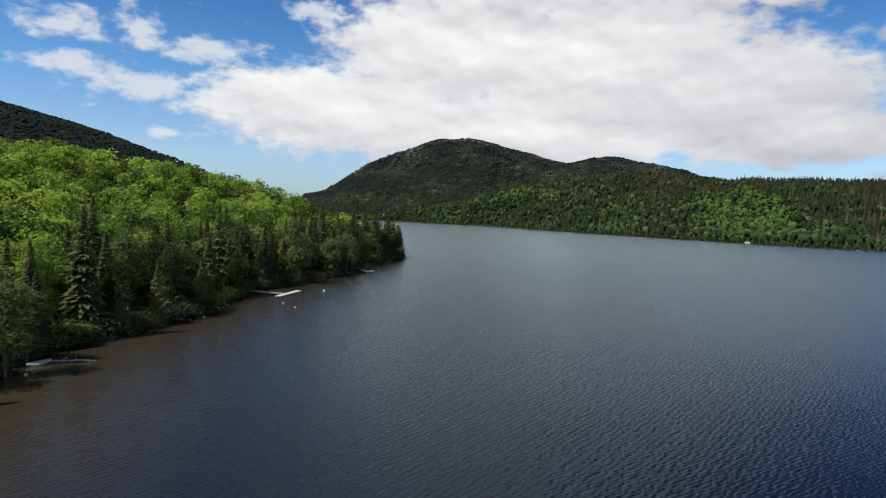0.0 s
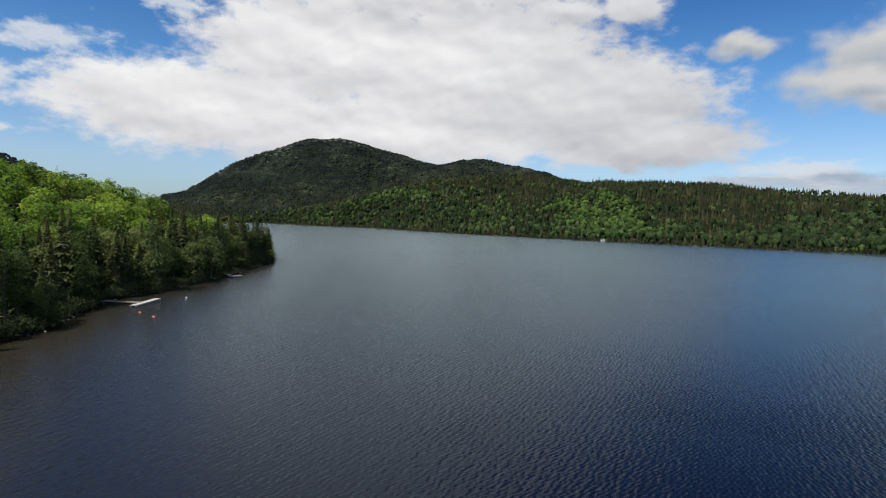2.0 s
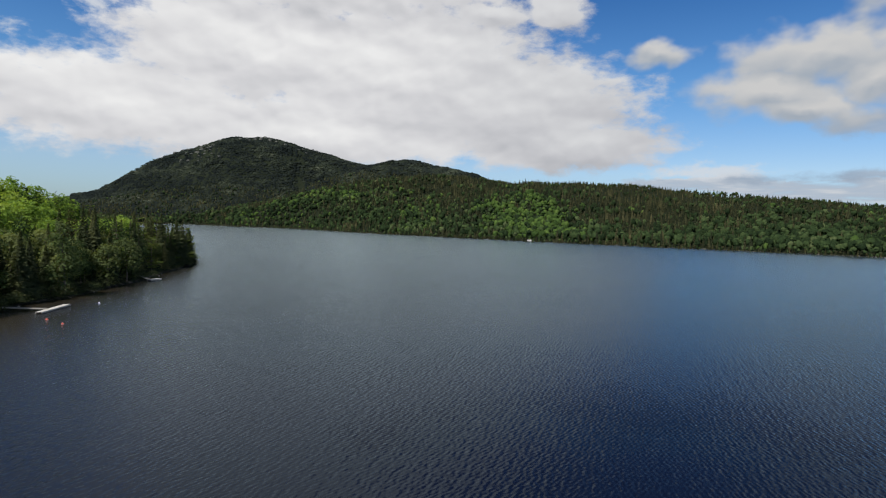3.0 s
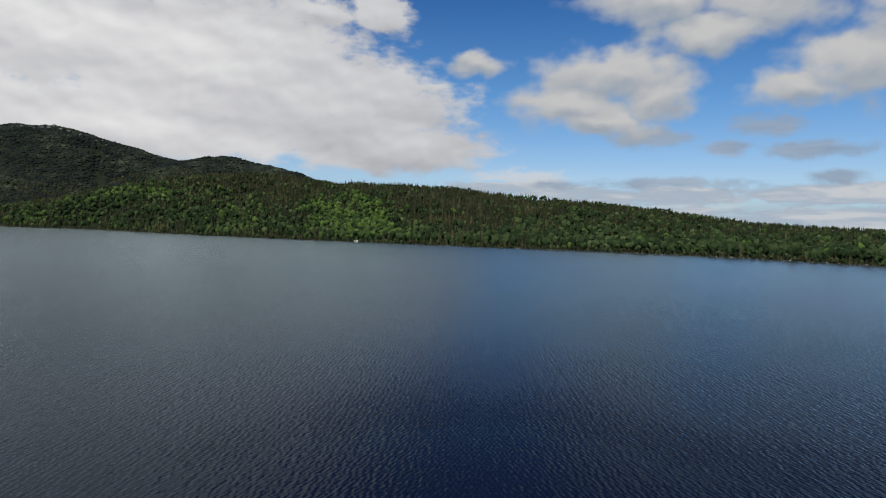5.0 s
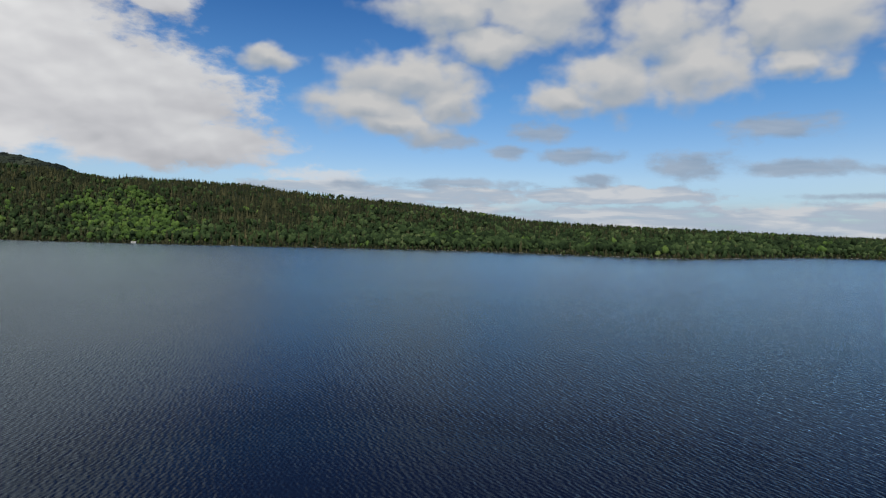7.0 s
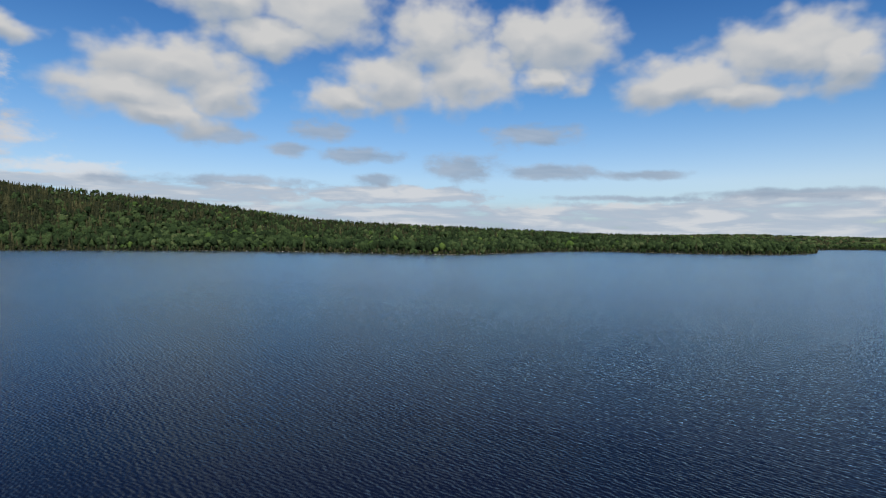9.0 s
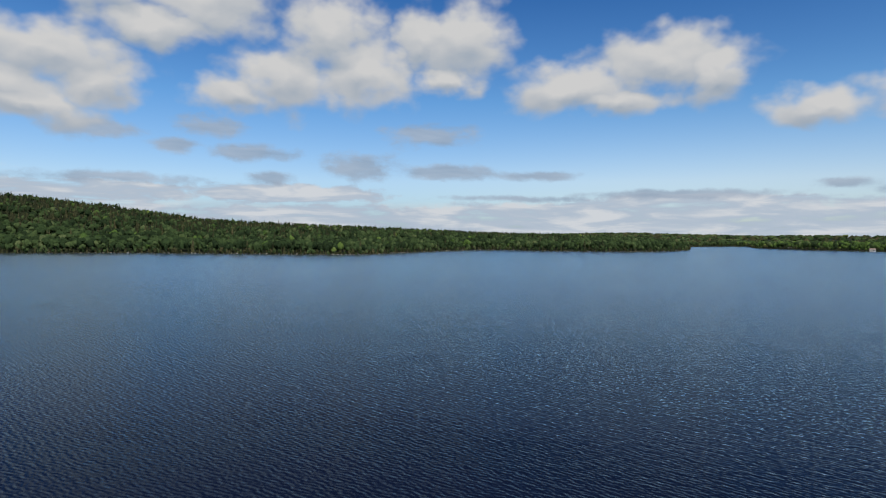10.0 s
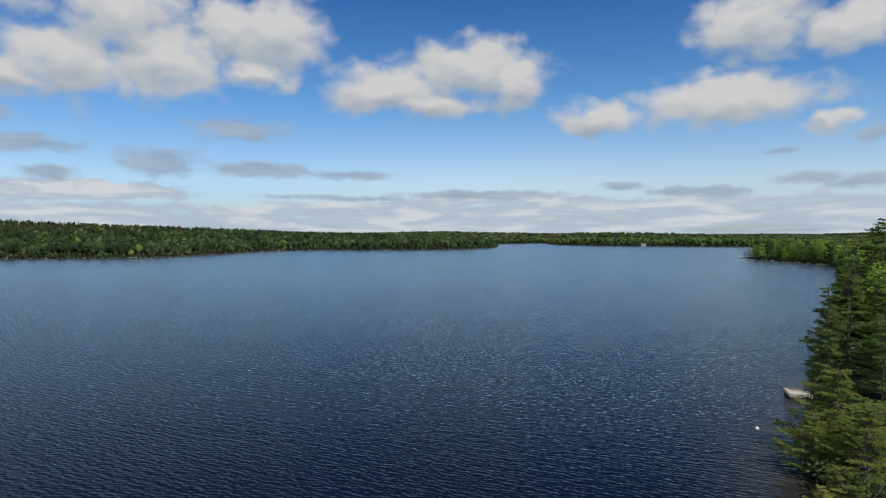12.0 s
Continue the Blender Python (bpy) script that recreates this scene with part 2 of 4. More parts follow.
OLIVE_LEAVES = foliage("olive_leaves", [(0.0, (0.018, 0.030, 0.015)), (0.4, (0.042, 0.070, 0.028)), (0.75, (0.076, 0.112, 0.044)), (1.0, (0.130, 0.158, 0.072))], 0.4)
PALE_OLIVE = foliage("pale_olive_leaves", [(0.0, (0.076, 0.104, 0.046)), (0.4, (0.115, 0.148, 0.060)), (0.75, (0.160, 0.190, 0.076)), (1.0, (0.20, 0.22, 0.09))], 0.45)
# LEAVES again, darkened for the far shore: its dimmer light put into the colour
DIMMED_LEAVES = foliage("aspen_leaves", [(0.0, (0.044, 0.078, 0.024)), (0.4, (0.082, 0.140, 0.036)), (0.75, (0.122, 0.188, 0.047)), (1.0, (0.175, 0.225, 0.066))], 0.4)
SHORE_NEEDLES = foliage("shore_needles", [(0.0, (0.044, 0.060, 0.034)), (0.4, (0.080, 0.098, 0.048)), (0.75, (0.122, 0.136, 0.062)), (1.0, (0.165, 0.165, 0.080))], 0.35)
PINE_NEEDLES = foliage("pine_needles", [(0.0, (0.042, 0.078, 0.036)), (0.4, (0.080, 0.128, 0.046)), (0.75, (0.132, 0.182, 0.058)), (1.0, (0.21, 0.22, 0.075))], 0.45)
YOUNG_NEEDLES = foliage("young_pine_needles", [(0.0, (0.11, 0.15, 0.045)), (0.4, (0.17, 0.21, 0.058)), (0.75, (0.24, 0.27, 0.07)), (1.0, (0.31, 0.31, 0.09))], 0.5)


def bark_material(name, dark, light):
    m, n = material(name)
    p = place_of(n)
    grain = n.noise(n.vec("MULTIPLY", p, (6, 6, 1.2)), 1.0, 5.0, 0.6).outputs["Fac"]
    finish(n, principled(n, n.ramp(grain, (0.3, dark), (0.7, light)), 0.9, bump(n, grain, 0.6, 0.03)))
    return m


BARK = bark_material("bark", (0.05, 0.038, 0.03), (0.17, 0.14, 0.115))
PALE_BARK = bark_material("pale_bark", (0.16, 0.145, 0.125), (0.42, 0.40, 0.36))


def ground_material():
    m, n = material("forest_ground")
    p = place_of(n)
    big = n.noise(p, 0.012, 5.0, 0.6).outputs["Fac"]
    small = n.noise(p, 0.35, 5.0, 0.65).outputs["Fac"]
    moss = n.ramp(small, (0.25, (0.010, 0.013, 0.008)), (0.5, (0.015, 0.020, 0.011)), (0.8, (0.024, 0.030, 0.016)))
    up = n.add("ShaderNodeSeparateXYZ", in_0=p).outputs[2]
    rock = n.ramp(small, (0.3, (0.15, 0.14, 0.13)), (0.7, (0.34, 0.32, 0.30)))
    bare = n.math("MULTIPLY", n.step(up, 200.0, 290.0), n.step(n.noise(p, 0.02, 6.0, 0.7).outputs["Fac"], 0.64, 0.72))
    shore = n.math("MULTIPLY", n.math("SUBTRACT", 1.0, n.step(up, 0.15, 0.5)), n.step(small, 0.45, 0.65))
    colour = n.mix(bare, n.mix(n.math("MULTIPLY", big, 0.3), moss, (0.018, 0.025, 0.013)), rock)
    colour = n.mix(shore, colour, n.ramp(small, (0.4, (0.05, 0.042, 0.034)), (0.75, (0.20, 0.18, 0.155))))
    finish(n, principled(n, colour, 0.95, bump(n, small, 0.8, 0.8), Specular_IOR_Level=0.05))
    return m


def water_material():
    m, n = material("lake_water")
    p = place_of(n)
    gust = n.noise(n.vec("MULTIPLY", p, (1.0, 0.6, 1.0)), 0.02, 3.0, 0.5).outputs["Fac"]
    # wind ripples: trains of short waves that cross at small angles, each bent and broken
    slope = n.vec("MULTIPLY", n.vec("SUBTRACT", n.noise(p, 3.6, 1.5, 0.5, 0.4).outputs["Color"], (0.5, 0.5, 0.5)), (0.15, 0.15, 0.0))
    for k, (turn, length, steep) in enumerate(((142, 0.62, 0.070), (161, 0.46, 0.058), (123, 0.41, 0.050), (148, 1.2, 0.028))):
        cx_, cy_ = math.cos(radians(turn)), math.sin(radians(turn))
        shifted = n.vec("ADD", p, (37.0 * k, 11.0 * k, 5.0 * k))
        bend = n.noise(shifted, 0.42 / length ** 0.5, 2.0, 0.5).outputs["Fac"]
        size_ = n.noise(shifted, 0.8 / length, 1.0, 0.5).outputs["Fac"]
        phase = n.math("MULTIPLY_ADD", bend, 11.0, n.vec("DOT_PRODUCT", p, (cx_ * 6.2832 / length, cy_ * 6.2832 / length, 0.0)))
        one = n.math("MULTIPLY", n.math("SINE", phase), n.math("MULTIPLY", n.step(size_, 0.25, 0.7), 2.0 * steep))
        slope = n.vec("ADD", slope, n.vec("MULTIPLY", n.add("ShaderNodeCombineXYZ", in_0=one, in_1=one, in_2=0.0).outputs[0], (cx_, cy_, 0.0)))
    shallow = n.add("ShaderNodeAttribute")
    shallow.attribute_name = "shallow"
    bed = n.noise(p, 0.25, 4.0, 0.6).outputs["Fac"]
    near = n.math("MULTIPLY", shallow.outputs["Fac"], n.math("MULTIPLY_ADD", bed, 0.6, 0.45, clamp=True))
    colour = n.mix(near, (0.0030, 0.0050, 0.0135), (0.042, 0.034, 0.017))
    calm = n.math("POWER", shallow.outputs["Fac"], 2.2)
    force = n.math("MULTIPLY", n.math("MULTIPLY_ADD", gust, 0.7, 0.65), n.math("MULTIPLY_ADD", calm, -0.6, 1.0))
    blown = n.vec("SCALE", slope)
    n.put(blown.node.inputs["Scale"], force)
    normal = n.vec("NORMALIZE", n.vec("ADD", blown, (0.0, 0.0, 1.0)))
    body = n.add("ShaderNodeBsdfDiffuse", in_0=colour)
    gloss = n.add("ShaderNodeBsdfGlossy", in_0=(0.775, 0.925, 1.0, 1.0), in_1=n.math("MULTIPLY_ADD", calm, -0.09, 0.20))
    edge_ = n.add("ShaderNodeFresnel", in_0=1.333)
    for node in (gloss, edge_):
        n.put(node.inputs["Normal"], normal)
    wet = n.math("MULTIPLY", n.math("POWER", edge_.outputs[0], 1.33), 1.02, clamp=True)
    finish(n, n.add("ShaderNodeMixShader", in_0=wet, in_1=body.outputs[0], in_2=gloss.outputs[0]).outputs[0])
    return m


GROUND, WATER = ground_material(), water_material()

# ------------------------------------------------------------------ the lie of the land
# the shore of the lake in metres: the near and western side, then the far and eastern side
SHORE_WEST = [
    (25, -30), (4, -24), (-24, -6), (-42, 28), (-50, 70), (-51, 84), (-47, 99), (-44, 111), (-44, 127), (-45.5, 145), (-37, 166),
    (-28, 208), (-21, 256), (-17.5, 280), (-28, 300), (-80, 350), (-150, 480), (-190, 800), (-210, 1300), (-180, 1520),
]
SHORE_EAST = [
    (-100, 1540), (-4, 1330), (100, 1240), (190, 955), (247, 835), (293, 742), (334, 660), (392, 577), (445, 500), (497, 420),
    (530, 346), (541, 268), (545, 205), (560, 152), (635, 118), (772, 50), (755, -65), (795, -175), (930, -246), (1040, -250), (1150, -312),
    (1230, -425), (1085, -395), (950, -447), (850, -600), (700, -640), (540, -440), (462, -345), (452, -322), (422, -317), (384, -316),
    (345, -308), (316, -289), (243, -222), (176, -161.5), (125, -112.5), (88.3, -75.2), (69, -58.5), (53.7, -44.8), (39.7, -33.6),
]


def smooth_line(points, per, closed):
    """Catmull-Rom through rows of numbers."""
    P = np.array(points, float)
    n = len(P)
    out = []
    for i in range(n if closed else n - 1):
        a, b, c, d = (P[(i + k) % n] if closed else P[min(max(i + k, 0), n - 1)] for k in (-1, 0, 1, 2))
        t = np.linspace(0, 1, per, endpoint=False)[:, None]
        out.append(0.5 * (2 * b + (c - a) * t + (2 * a - 5 * b + 4 * c - d) * t ** 2 + (3 * b - a - 3 * c + d) * t ** 3))
    return np.vstack(out if closed else out + [P[-1:]])


def wave_noise(x, y, size, seed, octaves=4):
    """Cheap smooth noise from turned sine waves, about -1 to 1."""
    r = np.random.RandomState(seed)
    total = np.zeros_like(x)
    amp, f = 0.5, 2 * np.pi / size
    for _ in range(octaves):
        for _ in range(3):
            a, b = r.rand(2) * 2 * np.pi
            total += amp / 1.6 * np.sin((x * math.cos(a) + y * math.sin(a)) * f + b + 1.3 * np.sin((x * math.sin(a) - y * math.cos(a)) * f * 0.6 + a))
        amp, f = amp * 0.5, f * 2.1
    return total


LAKE = smooth_line(SHORE_WEST + SHORE_EAST, 6, True)


def from_shore(x, y):
    """Metres from the shore, above nought on land."""
    best = np.full(x.shape, 1e12)
    inside = np.zeros(x.shape, bool)
    A, B = LAKE, np.roll(LAKE, -1, 0)
    for (ax, ay), (bx, by) in zip(A, B):
        dx, dy = bx - ax, by - ay
        t = np.clip(((x - ax) * dx + (y - ay) * dy) / (dx * dx + dy * dy + 1e-9), 0, 1)
        np.minimum(best, (x - ax - t * dx) ** 2 + (y - ay - t * dy) ** 2, out=best)
        if ay != by:
            inside ^= ((ay > y) != (by > y)) & (x < (bx - ax) * (y - ay) / (by - ay) + ax)
    d = np.sqrt(best)
    wob = np.clip(d / 20, 0, 1)
    return np.where(inside, -d, d) + wave_noise(x, y, 26, 3, 2) * 1.3 * (1 - wob)


def at_bearing(b, d):
    return -math.sin(radians(b)) * d, math.cos(radians(b)) * d


# crests of the hills: bearing, distance, height of the ground, reach of the slope
CRESTS = {
    "mountain": [(16, 2500, 10, 500), (11.7, 2350, 74, 600), (9.7, 2350, 126, 650), (7.2, 2350, 183, 680), (5.1, 2330, 204, 700), (3.55, 2300, 246, 720),
                 (1.5, 2300, 283, 740), (-0.1, 2300, 296, 740), (-3.2, 2300, 295, 740), (-5.9, 2280, 268, 700), (-9.5, 2250, 229, 680),
                 (-11.1, 2250, 211, 650), (-15, 2300, 180, 600)],
    "second": [(-8, 2000, 110, 500), (-11, 1900, 170, 520), (-13, 1870, 189, 540), (-15, 1850, 195, 560), (-17.4, 1820, 184, 560), (-20.3, 1750, 160, 540), (-23, 1700, 125, 500)],
    "east": [(-5, 1650, 60, 380), (-12, 1500, 105, 480), (-18, 1430, 120, 560), (-22.5, 1380, 112, 590), (-25, 1330, 97, 580), (-29.4, 1300, 100, 590), (-35, 1270, 93, 580),
             (-42.5, 1220, 74, 560), (-50, 1160, 62, 540), (-58, 1120, 41, 500), (-64, 1080, 30, 460), (-70, 1050, 25, 420), (-78, 1080, 20, 380),
             (-87, 1150, 14, 330), (-95, 1120, 11, 300), (-104, 1080, 6, 200)],
    "west_mountain": [(70, 1500, 300, 800), (48, 1500, 250, 800), (41, 1500, 225, 800), (36, 1500, 206, 760), (32, 1500, 184, 720), (29, 1500, 162, 680), (26.6, 1500, 130, 600),
                      (24, 1500, 100, 560), (20, 1500, 50, 500), (16, 1500, 10, 400)],
    "west": [(75, 230, 24, 200), (45, 240, 23, 180), (36, 240, 22, 175), (31, 240, 21.5, 170), (27, 250, 18, 165), (24, 255, 19, 160), (19.5, 275, 17, 150), (15.7, 295, 14, 140),
             (11.7, 315, 11, 120), (9.7, 325, 9, 100), (7.5, 325, 4, 80)],
    "cove": [(-138, 260, 13, 170), (-150, 230, 18, 180), (-165, 200, 15, 170), (160, 200, 18, 180), (120, 220, 22, 200)],
    "south": [(-100, 2600, 20, 900), (-112, 2300, 10, 700), (-116, 1900, 14, 500), (-122, 2600, 3, 800), (-128, 3800, 10, 900), (-134, 3800, 10, 900), (-145, 3000, 40, 700)],
}


def hill(x, y, rows):
    crest = smooth_line([(*at_bearing(b, d), h, w) for b, d, h, w in rows], 5, False)
    best, top = np.full(x.shape, 1e12), np.zeros(x.shape)
    for (ax, ay, ah, aw), (bx, by, bh, bw) in zip(crest[:-1], crest[1:]):
        dx, dy = bx - ax, by - ay
        t = np.clip(((x - ax) * dx + (y - ay) * dy) / (dx * dx + dy * dy + 1e-9), 0, 1)
        d2 = (x - ax - t * dx) ** 2 + (y - ay - t * dy) ** 2
        w = aw + t * (bw - aw)
        k = d2 / (w * w)
        near = k < best
        best = np.where(near, k, best)
        top = np.where(near, ah + t * (bh - ah), top)
    u = np.clip(np.sqrt(best), 0, 1)
    return top * (0.5 + 0.5 * np.cos(np.pi * u ** 0.92))


def land_height(x, y, s=None):
    """Height of the ground, below nought in the lake."""
    s = from_shore(x, y) if s is None else s
    h = np.zeros(x.shape)
    for name, rows in CRESTS.items():
        if "mountain" not in name:
            h = np.maximum(h, hill(x, y, rows))
    h = h * (1 + 0.05 * wave_noise(x, y, 240, 8, 3)) + np.clip(h, 0, 60) / 60 * 2.5 * wave_noise(x, y, 90, 9, 3)
    for name in ("mountain", "west_mountain"):
        h = np.maximum(h, hill(x, y, CRESTS[name]) * (1 + 0.010 * wave_noise(x, y, 130, 8, 3)))
    rise = np.clip(s, 0, None)
    u = np.clip(rise / 70, 0, 1)
    up = 1.1 * (1 - np.exp(-rise / 1.6)) + 2.2 * np.clip(rise / 120, 0, 1) + h * u * u * (3 - 2 * u)
    return np.where(s > 0, up, np.maximum(s * 0.22, -5.0))


def mesh_of(name, verts, faces, material_, tint=None, smooth=False, attribute="tint"):
    """A mesh from arrays; all faces have the same number of corners."""
    me = bpy.data.meshes.new(name)
    faces = np.asarray(faces, np.int32)
    k = faces.shape[1]
    me.vertices.add(len(verts))
    me.vertices.foreach_set("co", np.asarray(verts, np.float32).ravel())
    me.loops.add(faces.size)
    me.loops.foreach_set("vertex_index", faces.ravel())
    me.polygons.add(len(faces))
    me.polygons.foreach_set("loop_start", np.arange(0, faces.size, k, dtype=np.int32))
    if tint is not None:
        me.attributes.new(attribute, "FLOAT", "POINT").data.foreach_set("value", np.asarray(tint, np.float32))
    me.update(calc_edges=True)
    me.polygons.foreach_set("use_smooth", np.full(len(faces), smooth))
    me.materials.append(material_)
    return me


def round_sheet(radii, steps):
    """A round sheet's corners and faces: rings of the given radii round a middle point."""
    a = np.linspace(0, 2 * np.pi, steps, endpoint=False)
    x = np.concatenate([[0], np.outer(radii, np.sin(a)).ravel()])
    y = np.concatenate([[0], np.outer(radii, np.cos(a)).ravel()])
    i, j = np.meshgrid(np.arange(len(radii) - 1), np.arange(steps), indexing="ij")
    k = (j + 1) % steps
    q = np.stack([1 + i * steps + j, 1 + i * steps + k, 1 + (i + 1) * steps + k, 1 + (i + 1) * steps + j], -1).reshape(-1, 4)
    j = np.arange(steps)
    hub = np.stack([np.zeros(steps, int), 1 + (j + 1) % steps, 1 + j], -1)
    tris = np.vstack([q[:, [0, 1, 2]], q[:, [0, 2, 3]], hub])
    return x, y, tris


radii = np.concatenate([np.linspace(6, 330, 60), np.geomspace(338, 4900, 120)])
gx, gy, gt = round_sheet(radii, 440)
gs = from_shore(gx, gy)
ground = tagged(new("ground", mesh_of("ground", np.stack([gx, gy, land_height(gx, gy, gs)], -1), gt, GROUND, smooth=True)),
                "wooded hills with mossy forest floor, bare granite and a stony lake shore", "ground", kind="structure")
wx, wy, wt = round_sheet(np.concatenate([np.linspace(4, 400, 70), np.geomspace(415, 1750, 30)]), 260)
ws = from_shore(wx, wy)
keep = (ws[wt].min(1) < 12)
water = tagged(new("water", mesh_of("water", np.stack([wx, wy, 0 * wx], -1), wt[keep], WATER,
                                    tint=np.clip(1 + ws / (9 + np.interp(wx, [-34, -4], [1, 0]) * np.interp(wy, [60, 150], [43, 13])), 0, 1) ** 1.4, smooth=True, attribute="shallow")),
               "dark blue lake with small wind ripples, brown in the shallows", "lake", kind="structure")

# ------------------------------------------------------------------ trees


def unit(v):
    return v / (np.linalg.norm(v, axis=-1, keepdims=True) + 1e-9)


def leaf_clumps(rng, centres, sizes, count, leaf, flat_=0.5, out=1.0, level=0.6, loose=0.55):
    """Small folded leaf sprays on the shells of lumps. Returns corners (n, 4, 3): two triangles each, folded along the middle."""
    share = np.prod(sizes[:, :2], 1)
    pick = rng.choice(len(centres), count, p=share / share.sum())
    d = unit(rng.normal(size=(count, 3)))
    d[:, 2] = np.where(d[:, 2] < -0.35, -d[:, 2], d[:, 2])
    r = (0.55 + 0.5 * rng.rand(count) ** 0.6)[:, None]
    c = centres[pick] + d * sizes[pick] * r
    n = unit(d * out + np.array([0, 0, level]) + loose * rng.normal(size=(count, 3)))
    u = unit(np.cross(n, rng.normal(size=(count, 3))))
    v = np.cross(n, u) * flat_
    s = leaf * (0.6 + 0.8 * rng.rand(count, 1))
    j = lambda: 0.25 * rng.normal(size=(count, 3)) * s
    return np.stack([c - u * s, c - v * s + 0.3 * j(), c + u * s + 0.6 * j() - n * s * 0.25, c + v * s + 0.3 * j()], 1)


FOLD = np.array([[0, 1, 2], [0, 2, 3]])


def spray_mesh(corners):
    n = len(corners)
    f = (np.arange(n) * 4)[:, None, None] + FOLD[None]
    return corners.reshape(-1, 3), f.reshape(-1, 3)


def stick(points, radii_, sides=6):
    """A tapered bent stick."""
    P, f, v = np.array(points, float), [], []
    for i, (p, r) in enumerate(zip(P, radii_)):
        d = unit(P[min(i + 1, len(P) - 1)] - P[max(i - 1, 0)])
        a = unit(np.cross(d, (0.3, 1, 0.2)))
        b = np.cross(d, a)
        ang = np.linspace(0, 2 * np.pi, sides, endpoint=False)
        v.append(p + r * (np.cos(ang)[:, None] * a + np.sin(ang)[:, None] * b))
    for i in range(len(P) - 1):
        for k in range(sides):
            a, b = i * sides + k, i * sides + (k + 1) % sides
            f += [(a, b, b + sides), (a, b + sides, a + sides)]
    return np.vstack(v), np.array(f)


def joined(parts):
    v, f, k = [], [], 0
    for pv, pf in parts:
        v.append(pv), f.append(np.asarray(pf) + k)
        k += len(pv)
    return np.vstack(v), np.vstack(f)


def broadleaf(seed, tall, wide, count, leaf, lumps=11):
    """Trunk and crown arrays of a broad-leaved tree."""
    rng = np.random.RandomState(seed)
    c = unit(rng.normal(size=(lumps, 3))) * (0.25 + 0.75 * rng.rand(lumps, 1) ** 0.5)
    c[:, 2] = c[:, 2] * 0.95 - 0.10
    centres = c * np.array([wide * 0.33, wide * 0.33, tall * 0.44]) + np.array([0, 0, tall * 0.51])
    centres[0] = (0, 0, tall * 0.8)
    sizes = np.stack([wide * (0.20 + 0.10 * rng.rand(lumps))] * 2 + [tall * (0.11 + 0.05 * rng.rand(lumps))], -1)
    crown = spray_mesh(leaf_clumps(rng, centres, sizes, count, leaf, 0.62))
    lean = rng.normal(size=2) * 0.4
    top = np.array([lean[0], lean[1], tall * 0.75])
    wood = [stick([(0, 0, -0.6), (0.05, 0, tall * 0.2), top * 0.6, top], [tall * 0.017, tall * 0.013, tall * 0.009, 0.02])]
    for k in range(min(lumps - 1, 6)):
        a = top * (0.4 + 0.07 * k)
        wood.append(stick([a, (a + centres[k + 1]) / 2 + (0, 0, 0.2), centres[k + 1]], [tall * 0.006, tall * 0.004, 0.015], 4))
    return joined(wood), crown


def spruce(seed, tall, wide, rings, arms):
    """Trunk and crown arrays of a spruce or fir with drooping whorls."""
    rng = np.random.RandomState(seed)
    blades = []
    for i in range(rings):
        u = (i + rng.rand() * 0.6) / rings
        z = tall * (0.10 + 0.90 * u)
        reach = wide * 0.5 * (1 - u) ** 0.85 * (0.75 + 0.5 * rng.rand()) + 0.12
        for k in range(arms):
            a = 2 * np.pi * (k + rng.rand() * 0.8) / arms + i
            r = reach * (0.65 + 0.6 * rng.rand())
            o, side = np.array([math.cos(a), math.sin(a), 0]), np.array([-math.sin(a), math.cos(a), 0])
            drop = -r * (0.18 + 0.3 * rng.rand()) + 0.25 * u
            w = 0.07 + r * 0.125 * (0.7 + 0.6 * rng.rand())
            z_ = z + rng.normal() * tall * 0.012
            base, mid = np.array([0, 0, z_]) + o * r * 0.25 * rng.rand(), o * r * 0.6 + np.array([0, 0, z_ + drop * 0.35])
            tip = o * r + np.array([0, 0, z_ + drop])
            sag = np.array([0, 0, -w * (0.25 + 0.4 * rng.rand())])
            blades.append(np.stack([base, mid + side * w + sag, tip, mid - side * w + sag]))
    blades = np.array(blades)
    crown = spray_mesh(blades)
    wood = stick([(0, 0, -0.6), (0, 0, tall * 0.5), (0, 0, tall * 0.99)], [tall * 0.013, tall * 0.008, 0.015])
    return wood, crown


